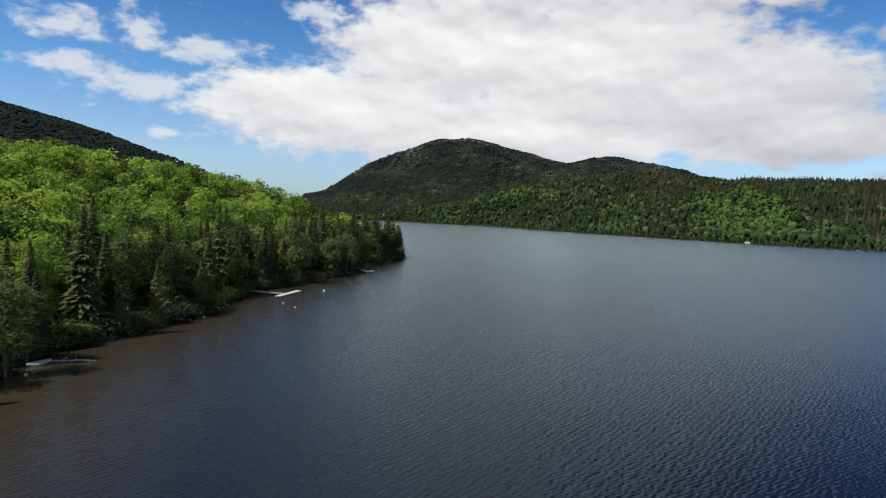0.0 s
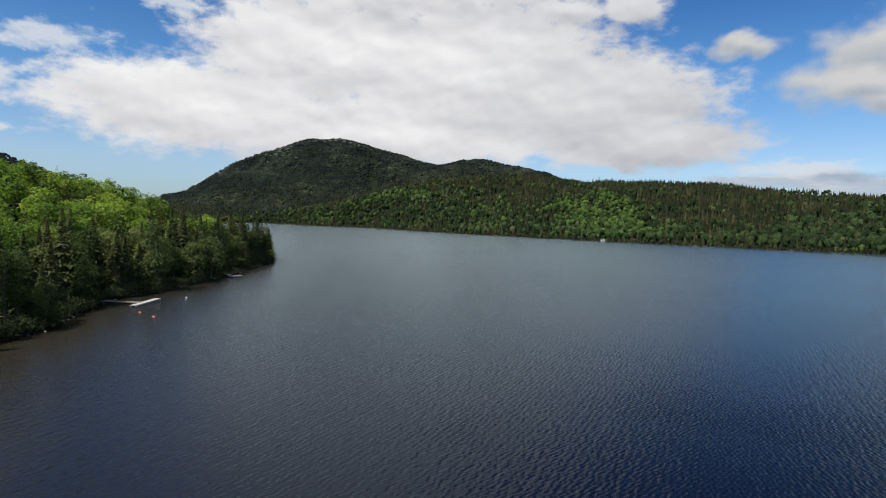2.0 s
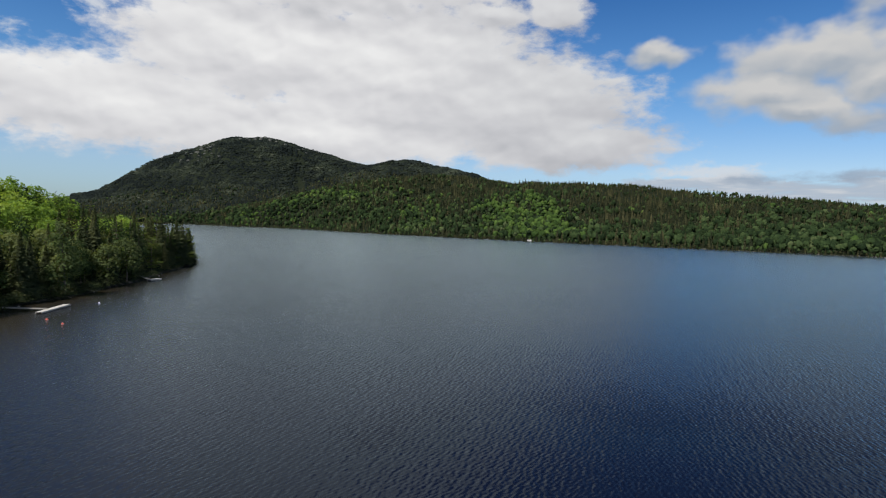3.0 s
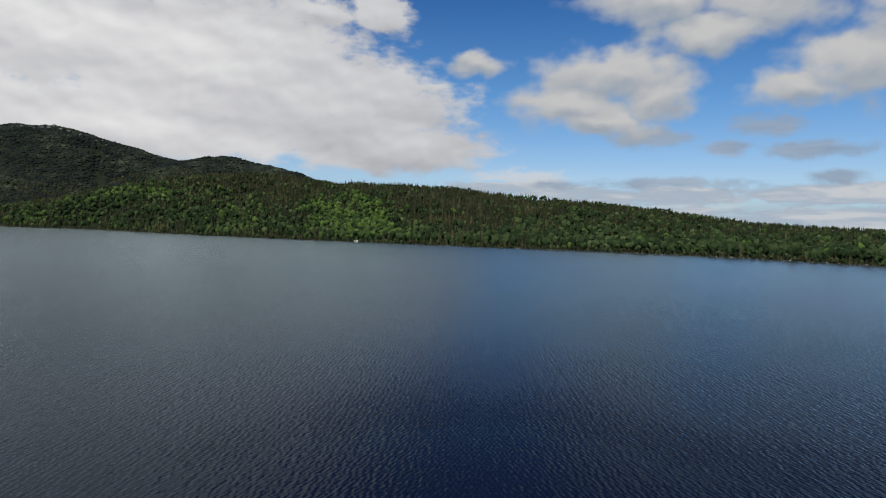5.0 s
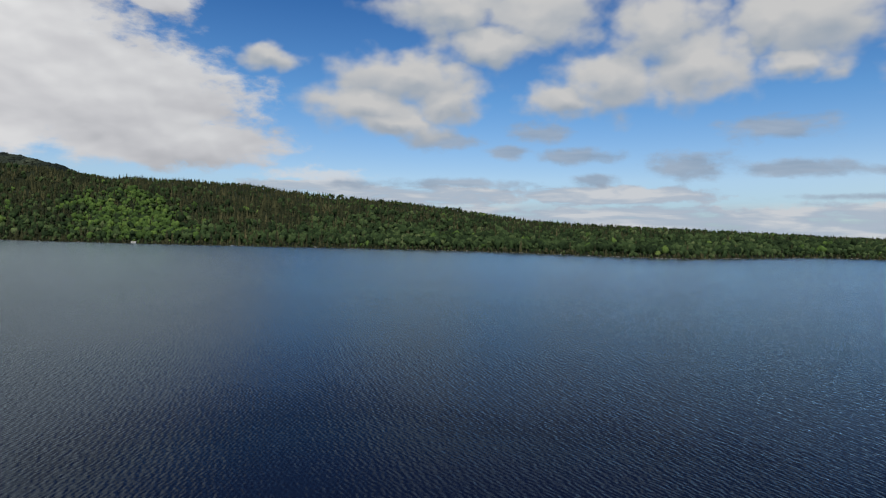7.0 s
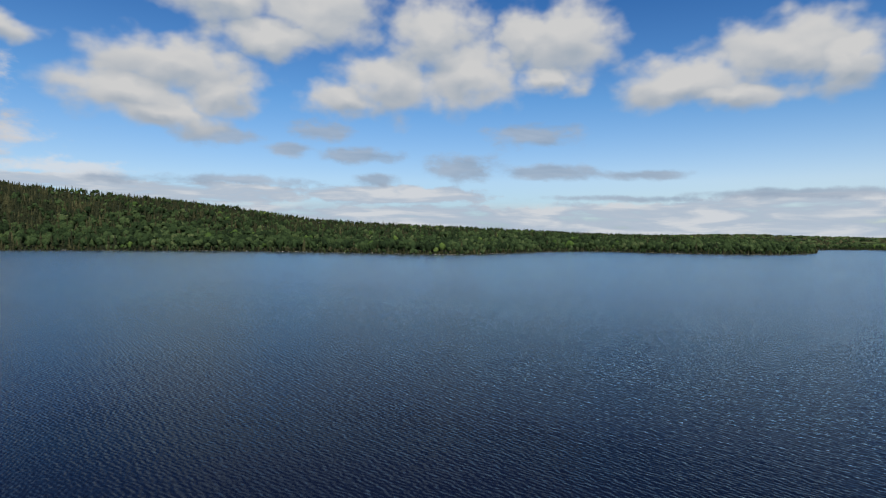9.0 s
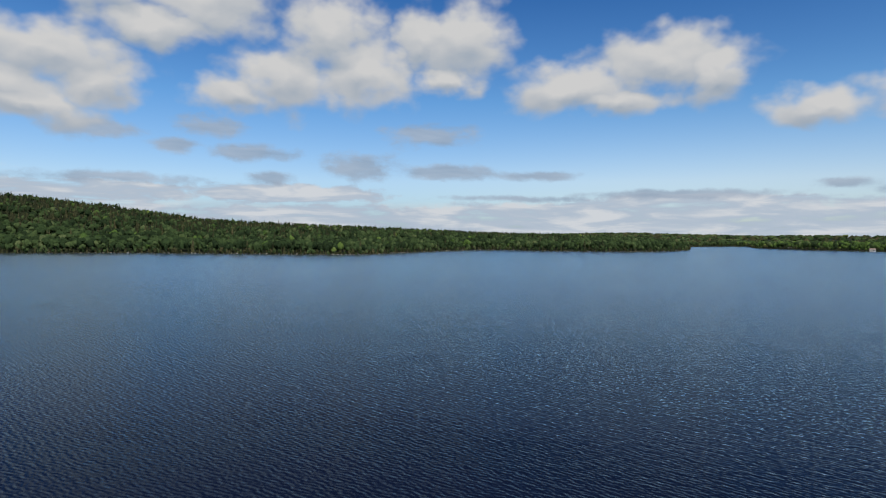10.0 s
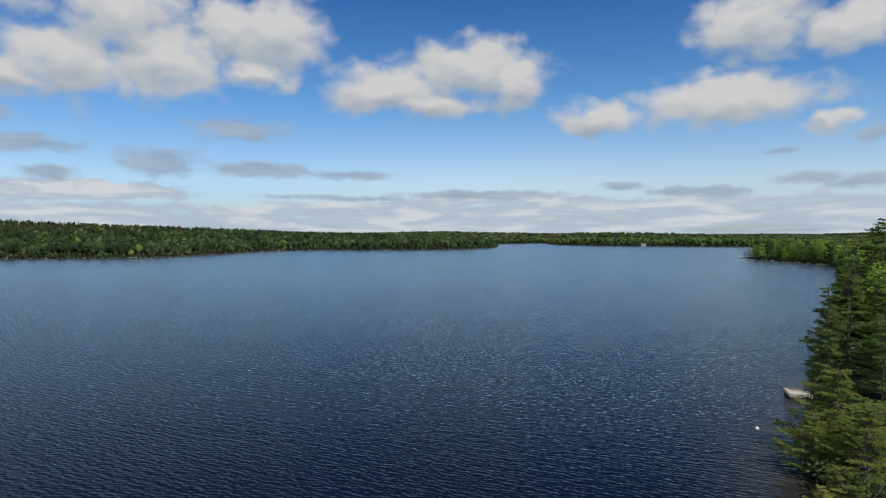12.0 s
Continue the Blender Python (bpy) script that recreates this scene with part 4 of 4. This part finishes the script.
# bushes that hang over the water's edge
t_ = smooth_line(SHORE_WEST[3:15], 50, False)
u_ = smooth_line(SHORE_EAST[-11:], 40, False)
line = np.vstack([t_, u_])
rng = np.random.RandomState(71)
line = np.repeat(line, 2, 0) + rng.normal(size=(len(line) * 2, 2)) * 1.3
s = from_shore(line[:, 0], line[:, 1])
ok = (s > -0.5) & (s < 3.5)
line, s = line[ok], s[ok]
n_ = len(line)
bush = [spray_mesh(leaf_clumps(np.random.RandomState(500 + i), np.array([[0, 0, 0.9], [0.7, 0.2, 0.7], [-0.5, 0.5, 0.6], [0, -0.7, 0.8]]),
                               np.full((4, 3), (0.8, 0.8, 0.8)), 105, 0.105, 0.6)) for i in range(4)]
size = (0.9 + 1.5 * rng.rand(n_) ** 1.5) * np.where(line[:, 0] < 0, np.where(line[:, 1] > 190, 0.55, 0.85), 0.8)
forest("shore_bushes", np.stack([line[:, 0], line[:, 1], np.maximum(land_height(line[:, 0], line[:, 1], s), 0) - 0.1], -1), rng.randint(0, 4, n_), bush,
       [SHORE_NEEDLES, NEEDLES, OLIVE_LEAVES, SHORE_NEEDLES], np.stack([size, size], -1),
       {"needles": "dark low bushes along the water's edge", "shore_needles": "dull green young conifers and bushes along the water's edge", "olive_leaves": "green leafy bushes along the water's edge"}, "bushes", 0.35 * rng.rand(n_))

# ------------------------------------------------------------------ things on the water and the shore


def plain(name, colour, rough=0.6, scale=3.0, spread=0.25, metal=0.0, relief=0.01):
    """A worn plain surface with stains at two scales."""
    m, n = material(name)
    p = place_of(n)
    big = n.noise(p, scale * 0.3, 4.0, 0.6).outputs["Fac"]
    small = n.noise(p, scale * 6, 4.0, 0.6).outputs["Fac"]
    value = n.math("MULTIPLY_ADD", big, 0.6, n.math("MULTIPLY", small, 0.4))
    dark, light = tuple(c * (1 - spread) for c in colour), tuple(min(1, c * (1 + spread)) for c in colour)
    finish(n, principled(n, n.ramp(value, (0.3, dark), (0.7, light)), rough, bump(n, small, 0.5, relief), Metallic=metal))
    return m


WALK_WOOD = plain("old_grey_boards", (0.20, 0.19, 0.17), 0.85)
GREY_WOOD = plain("weathered_wood", (0.36, 0.34, 0.30), 0.8)
PALE_WOOD = plain("bleached_wood", (0.44, 0.43, 0.40), 0.75)
DARK_WOOD = plain("dark_wet_wood", (0.10, 0.085, 0.07), 0.7)
ORANGE = plain("orange_plastic", (0.70, 0.10, 0.03), 0.4, spread=0.15)
WHITE_PLASTIC = plain("white_plastic", (0.66, 0.66, 0.64), 0.4, spread=0.08)
WHITE_PAINT = plain("white_paint", (0.62, 0.61, 0.58), 0.5, spread=0.1)
BROWN_SHINGLE = plain("brown_shingles", (0.17, 0.13, 0.10), 0.9, 8.0)
RED_SHINGLE = plain("reddish_roof", (0.26, 0.14, 0.11), 0.9, 8.0)
WINDOW_GLASS = plain("dark_glass", (0.03, 0.035, 0.04), 0.1, spread=0.1, relief=0.0)
GRANITE = plain("granite", (0.30, 0.28, 0.25), 0.9, 1.5, 0.45, relief=0.05)
# granite for the mountain ledges, with the cloud shadow on them in its colour
SHADED_GRANITE = plain("lichen_granite", (0.085, 0.087, 0.076), 0.95, 0.6, 0.45, relief=0.05)
METAL = plain("galvanised_metal", (0.55, 0.56, 0.57), 0.4, metal=0.9)
ROPE = plain("rope", (0.42, 0.38, 0.30), 0.9)


def part(name, bm, material_, parent=None, label=""):
    """Links a bmesh as one mesh object under a thing or a part."""
    me = bpy.data.meshes.new(name)
    bm.to_mesh(me)
    bm.free()
    me.materials.append(material_)
    ob = new(name, me)
    ob.parent = parent
    return tagged(ob, label)


def box(size, at=(0, 0, 0), bevel=0.0, turn=0.0):
    bm = bmesh.new()
    bmesh.ops.create_cube(bm, size=1, matrix=pose(*at, 0, 0, turn) @ Matrix.Diagonal((*size, 1)))
    if bevel:
        bmesh.ops.bevel(bm, geom=bm.edges[:], offset=bevel, segments=1, affect="EDGES")
    return bm


def tube(radius, long, at=(0, 0, 0), turn=(0, 0, 0), sides=10, top=None):
    bm = bmesh.new()
    bmesh.ops.create_cone(bm, cap_ends=True, segments=sides, radius1=radius, radius2=radius if top is None else top, depth=long, matrix=pose(*at, *turn))
    return bm


def ball(radius, at=(0, 0, 0), squash=1.0):
    bm = bmesh.new()
    bmesh.ops.create_uvsphere(bm, u_segments=14, v_segments=9, radius=radius, matrix=pose(*at) @ Matrix.Diagonal((1, 1, squash, 1)))
    for f in bm.faces:
        f.smooth = True
    return bm


def planked(parent, long, wide, z, board, wood, gap=0.02, thick=0.04):
    """Deck boards across the length, each a part, on one shared mesh."""
    count = int(long / board)
    first = part("board", box((board - gap, wide, thick), (0, 0, 0), 0.006), wood, parent)
    first.location = (-long / 2 + board / 2, 0, z)
    rng_ = random.Random(5)
    for i in range(1, count):
        ob = new("board", first.data)
        ob.parent = parent
        ob.location = (-long / 2 + board * (i + 0.5), rng_.uniform(-0.012, 0.012), z + rng_.uniform(-0.004, 0.004))


def floating_dock(x, y, turn, long, wide, label, group):
    dock = tagged(new("floating_dock"), label, "dock", group)
    dock.matrix_basis = pose(x, y, 0, 0, 0, turn)
    for side in (-1, 1):
        part("side_beam", box((long, 0.09, 0.28), (0, side * (wide / 2 - 0.05), 0.24), 0.012), GREY_WOOD, dock)
    for k in (-1, 0, 1):
        part("float", box((0.9, wide * 0.8, 0.4), (k * long * 0.36, 0, 0.02), 0.06), DARK_WOOD, dock, "dark floats half under water")
    planked(dock, long, wide, 0.41, 0.30, PALE_WOOD)
    for sx in (-1, 1):
        part("cleat", box((0.26, 0.05, 0.07), (sx * long * 0.4, wide / 2 - 0.16, 0.47), 0.015), METAL, dock, "metal mooring cleat")
    return dock


def gangway(x0, y0, z0, x1, y1, z1, wide, label):
    """A ramp from the bank to a dock."""
    a, b = Vector((x0, y0, z0)), Vector((x1, y1, z1))
    g = tagged(new("gangway"), label, "gangway", "gangways of the docks")
    d = b - a
    g.matrix_basis = Matrix.Translation((a + b) / 2) @ d.to_track_quat("X", "Z").to_matrix().to_4x4()
    long = d.length
    for side in (-1, 1):
        part("rail_beam", box((long, 0.07, 0.16), (0, side * wide / 2, -0.06), 0.01), GREY_WOOD, g)
    planked(g, long, wide, 0.05, 0.25, WALK_WOOD)
    return g


# the docks on the west shore
ax, ay = at_bearing(15.0, 142.5)
bx, by = at_bearing(13.05, 153.0)
floating_dock((ax + bx) / 2, (ay + by) / 2, math.degrees(math.atan2(by - ay, bx - ax)), math.hypot(bx - ax, by - ay), 1.25,
              "long pale wooden floating dock moored off the wooded shore", "floating docks on the shore")
gx0, gy0 = at_bearing(17.4, 150)
gx1, gy1 = at_bearing(14.35, 146.2)
gangway(gx0, gy0, 0.75, gx1, gy1, 0.52, 0.6, "narrow grey wooden gangway between the bank and the dock")
cx, cy = at_bearing(6.75, 206)
floating_dock(cx, cy, 60, 5.0, 1.5, "small pale wooden floating dock near the point", "floating docks on the shore")
dx, dy = at_bearing(7.9, 213)
gangway(dx, dy, 1.0, cx - 1.6, cy - 0.4, 0.5, 0.9, "short grey gangway from the bank to the small dock")


def buoy(x, y, radius, mat, label, group, name="mooring_buoy"):
    b_ = tagged(new(name), label, "buoy", group)
    b_.matrix_basis = pose(x, y, 0, 4, 3, 20)
    part("float", ball(radius, (0, 0, radius * 0.35), 0.92), mat, b_)
    part("band", tube(radius * 1.01, radius * 0.16, (0, 0, radius * 0.35), sides=18), WHITE_PLASTIC if mat is ORANGE else METAL, b_, "narrow band round the float")
    part("ring", tube(radius * 0.14, radius * 0.3, (0, 0, radius * 1.35)), METAL, b_, "small metal ring on top")
    return b_


for bb, dd in ((14.46, 134.4), (13.4, 128.1)):
    buoy(*at_bearing(bb, dd), 0.23, ORANGE, "round orange swimming buoy floating near the dock", "orange buoys by the dock")
buoy(*at_bearing(10.84, 155.5), 0.20, WHITE_PLASTIC, "round white mooring buoy on the lake", "white buoys")
buoy(*at_bearing(34.3, 84.0), 0.16, WHITE_PLASTIC, "small white buoy in the shallows", "white buoys")
cx, cy = at_bearing(-127.2, 70.0)
buoy(cx + COVE_X, cy + COVE_Y, 0.20, WHITE_PLASTIC, "white mooring buoy floating off the cove", "white buoys")

# the swimming raft
raft = tagged(new("swimming_raft"), "pale grey wooden swimming raft moored under the pines", "raft")
rx_, ry_ = at_bearing(-130.1, 87.0)
raft.matrix_basis = pose(rx_ + COVE_X, ry_ + COVE_Y, 0, 0, 0, -28)
for side in (-1, 1):
    part("side_beam", box((3.7, 0.12, 0.36), (0, side * 1.2, 0.36), 0.015), GREY_WOOD, raft)
    part("end_beam", box((0.12, 2.28, 0.36), (side * 1.79, 0, 0.36), 0.015), GREY_WOOD, raft)
    for k in (-1, 1):
        part("barrel", tube(0.3, 1.6, (k * 0.9, side * 0.8, 0.05), (0, 90, 0), 14), DARK_WOOD, raft, "dark flotation barrel")
planked(raft, 3.7, 2.4, 0.57, 0.145, GREY_WOOD)


def canoe(x, y, z, turn, long, mat, label):
    """An open boat with a pointed hull, gunwales, thwarts and seats."""
    c = tagged(new("canoe"), label, "canoe", "boats on the shore")
    c.matrix_basis = pose(x, y, z, 6, 0, turn)
    bm = bmesh.new()
    rows = []
    for i in range(15):
        u = i / 14 * 2 - 1
        half, keel = 0.44 * (1 - abs(u) ** 2.4) + 0.01, 0.16 * abs(u) ** 3
        rim = 0.36 + 0.16 * abs(u) ** 3
        rows.append([bm.verts.new((u * long / 2, half * math.sin(a), keel + (rim - keel) * (1 - math.cos(a)) ** 1.1 if abs(a) < 1.57 else rim))
                     for a in [(-1.57 + 3.14 * k / 8) for k in range(9)]])
    for r0, r1 in zip(rows, rows[1:]):
        for k in range(8):
            bm.faces.new((r0[k], r1[k], r1[k + 1], r0[k + 1])).smooth = True
    bmesh.ops.solidify(bm, geom=bm.faces[:], thickness=0.02)
    part("hull", bm, mat, c)
    for u in (-0.45, 0.0, 0.45):
        part("thwart", box((0.16, 0.72, 0.03), (u * long, 0, 0.32), 0.006), GREY_WOOD, c, "wooden cross seat")
    return c


canoe(-49.0, 74.3, -0.02, 62, 2.9, WHITE_PLASTIC, "short white canoe lying at the water's edge of the stony bank")

# stones along the water's edge
rng = np.random.RandomState(91)


def stone_line(name, line, count, low, high, label):
    """Rough boulders scattered along a stretch of shore."""
    V, F, k = [], [], 0
    bm = bmesh.new()
    bmesh.ops.create_icosphere(bm, subdivisions=1, radius=1)
    base = np.array([v.co for v in bm.verts])
    faces = np.array([[v.index for v in f.verts] for f in bm.faces])
    bm.free()
    pick = line[rng.randint(0, len(line), count)] + rng.normal(size=(count, 2)) * 0.8
    for px_, py_ in pick:
        r = low + (high - low) * rng.rand() ** 2
        v = base * (1 + 0.22 * rng.normal(size=(len(base), 1))) * (r * (0.8 + 0.6 * rng.rand()), r, r * 0.6)
        V.append(v + (px_, py_, r * 0.12)), F.append(faces + k)
        k += len(v)
    tagged(new(name, mesh_of(name, np.vstack(V), np.vstack(F), GRANITE)), label, "stones", kind="stuff")


stone_line("shore_stones", smooth_line(SHORE_WEST[4:14], 40, False), 40, 0.10, 0.34, "grey granite stones along the wooded bank")
stone_line("shore_stones", smooth_line(SHORE_EAST[9:19], 60, False), 300, 0.2, 0.8, "pale granite stones along the far shore")
stone_line("shore_stones", smooth_line(SHORE_EAST[-14:-8], 40, False), 120, 0.3, 1.0, "pale stones along the low point")


# bare granite ledges on the shoulder and the top of the mountain
rng = np.random.RandomState(97)
lb = np.concatenate([3.6 + 1.1 * rng.normal(size=46), -1.3 + 0.9 * rng.normal(size=26), -5.2 + 0.7 * rng.normal(size=8)])
ld = np.concatenate([2150 + 60 * rng.normal(size=46), 2235 + 22 * rng.normal(size=26), 2200 + 30 * rng.normal(size=8)])
lx, ly = -np.sin(np.radians(lb)) * ld, np.cos(np.radians(lb)) * ld
size = 0.5 + 1.0 * rng.rand(len(lb)) ** 1.6
forest("granite_ledges", np.stack([lx, ly, land_height(lx, ly) + 0.8], -1), rng.randint(0, 3, len(lb)),
       [lump(np.random.RandomState(700 + i), (6.5, 4.5, 3.8), (0, 0, 0), 1, 0.2, -0.9) for i in range(3)], [SHADED_GRANITE] * 3, np.stack([size, size], -1),
       {"lichen_granite": "bare grey granite ledges among the woods of the mountain, toned down for cloud shadow"}, "rock")


def house(name, x, y, turn, long, deep, wall_h, walls, roof_mat, label, category="house", group=""):
    """A small gabled house: walls, two roof slopes, chimney, door and windows with frames and panes."""
    h = tagged(new(name), label, category, group)
    z = float(land_height(np.array([x]), np.array([y]))[0])
    h.matrix_basis = pose(x, y, max(z, 0.35), 0, 0, turn)
    bm = bmesh.new()
    top = wall_h + deep * 0.32
    ring = [(-deep / 2, -0.4), (deep / 2, -0.4), (deep / 2, wall_h), (0, top), (-deep / 2, wall_h)]
    ends = [[bm.verts.new((sx * long / 2, py_, pz_)) for py_, pz_ in ring] for sx in (-1, 1)]
    bm.faces.new(ends[0][::-1]), bm.faces.new(ends[1])
    for k in range(5):
        bm.faces.new((ends[0][k], ends[0][(k + 1) % 5], ends[1][(k + 1) % 5], ends[1][k]))
    part("wall", bm, walls, h)
    slope = math.hypot(deep / 2, top - wall_h) + 0.35
    pitch = math.degrees(math.atan2(top - wall_h, deep / 2))
    for sy in (-1, 1):
        bm = box((long + 0.7, slope, 0.12))
        ob = part("roof", bm, roof_mat, h)
        ob.matrix_basis = pose(0, sy * (deep / 4 + 0.1), (top + wall_h) / 2 + 0.05, -sy * pitch, 0, 0)
    part("chimney", box((0.6, 0.6, 1.5), (long * 0.22, deep * 0.1, top + 0.1), 0.02), GRANITE, h, "stone chimney")
    part("door", box((0.95, 0.08, 2.0), (-long * 0.1, -deep / 2 - 0.03, 0.9), 0.01), DARK_WOOD, h)
    for u in (-0.36, 0.14, 0.36):
        w = part("window", box((1.2, 0.07, 1.2), (u * long, -deep / 2 - 0.03, wall_h * 0.55), 0.01), WHITE_PAINT, h)
        part("pane", box((1.0, 0.04, 1.0), (u * long, -deep / 2 - 0.06, wall_h * 0.55)), WINDOW_GLASS, w)
    return h


# the boat house on the far shore, small docks beside it
sx_, sy_ = at_bearing(-26.5, 737)
house("boat_house", sx_ + 1.0, sy_ + 1.5, -26.5, 4.2, 3.4, 0.35, GREY_WOOD, PALE_WOOD, "low grey boat house with a pale gabled roof at the water", "boat house")
for bb, dd, long in ((-22.6, 775, 5.0), (-34.3, 694, 4.0), (-18.2, 852, 5.0), (-57.6, 634, 5.0), (-41.6, 668, 3.5)):
    ex, ey = at_bearing(bb, dd)
    floating_dock(ex, ey, bb + 60, long, 2.2, "small pale dock on the far wooded shore", "docks on the far shore")

# cottages on the low shore at the end of the lake
for bb, dd, turn, wall_, roof_, label in (
        (-112.4, 1106, -110, WHITE_PAINT, BROWN_SHINGLE, "white cottage with a brown roof on the far shore"),
        (-117.9, 1018, -118, WHITE_PAINT, BROWN_SHINGLE, "white lakeside cottage among trees"),
        (-122.6, 1040, -128, GREY_WOOD, BROWN_SHINGLE, "grey wooden cottage with a brown roof by the lake"),
        (-125.3, 1052, -130, GREY_WOOD, RED_SHINGLE, "weathered cottage with a reddish roof beside the point")):
    kx, ky = at_bearing(bb, dd)
    house("cottage", kx * 1.012, ky * 1.012, turn, 7.0, 5.5, 2.4, wall_, roof_, label, "cottage", "cottages at the lake's end")


def dead_tree(x, y, z, turn, lean, tall, label):
    """A bleached leaning trunk with bare broken limbs."""
    t = tagged(new("dead_tree"), label, "dead tree")
    t.matrix_basis = pose(x, y, z, 0, lean, turn)
    rng_ = np.random.RandomState(17)
    v, f = stick([(0, 0, -0.3), (0.1, 0.05, tall * 0.35), (0.05, -0.1, tall * 0.7), (0.25, 0.0, tall)], [0.13, 0.10, 0.07, 0.02], 7)
    new("trunk", mesh_of("trunk", v, f, PALE_BARK)).parent = t
    for k in range(7):
        h = tall * (0.3 + 0.09 * k)
        a = rng_.rand() * 6.28
        r = tall * (0.10 + 0.16 * rng_.rand())
        v, f = stick([(0.05, 0, h), (math.cos(a) * r * 0.5, math.sin(a) * r * 0.5, h + r * 0.3), (math.cos(a) * r, math.sin(a) * r, h + r * 0.45)], [0.05, 0.03, 0.008], 5)
        new("branch", mesh_of("branch", v, f, PALE_BARK)).parent = t
    return t


nx, ny = at_bearing(25.8, 111)
dead_tree(nx, ny, 0.3, 30, 38, 5.5, "bleached dead tree leaning out over the water")
dead_tree(-48.9, 75.6, 0.12, 12, 88, 5.6, "bleached fallen tree lying along the water's edge")
# a bright young bush on the bank, and the olive trees at the end of the bank
bush_ = tagged(new("bush"), "bright yellow-green young bush on the bank", "bush")
nx, ny = at_bearing(30.9, 98.0)
bush_.matrix_basis = pose(nx, ny, 1.7)
bv, bf = spray_mesh(leaf_clumps(np.random.RandomState(3), np.array([[0, 0, 0.9], [1.2, 0.3, 0.8], [-1.1, 0.2, 0.9], [0.3, -0.8, 0.7]]), np.full((4, 3), (1.0, 1.0, 0.7)), 700, 0.15, 0.6))
new("crown", mesh_of("crown", bv, bf, LEAVES, tint=np.full(len(bv), 0.3))).parent = bush_
for k in range(4):
    v, f = stick([(0, 0, -1.2), (0.4 * math.cos(k * 1.6), 0.4 * math.sin(k * 1.6), 0.5), (0.9 * math.cos(k * 1.6), 0.9 * math.sin(k * 1.6), 1.1)], [0.05, 0.035, 0.01], 5)
    new("stem", mesh_of("stem", v, f, BARK)).parent = bush_
for bb, dd, k, size in ((35.6, 84, 1, 0.95), (34.2, 90, 1, 0.8), (36.6, 92, 1, 1.05)):
    px, py = at_bearing(bb, dd)
    plant(FINE[k], px, py, 0.6, size, 50 * dd)
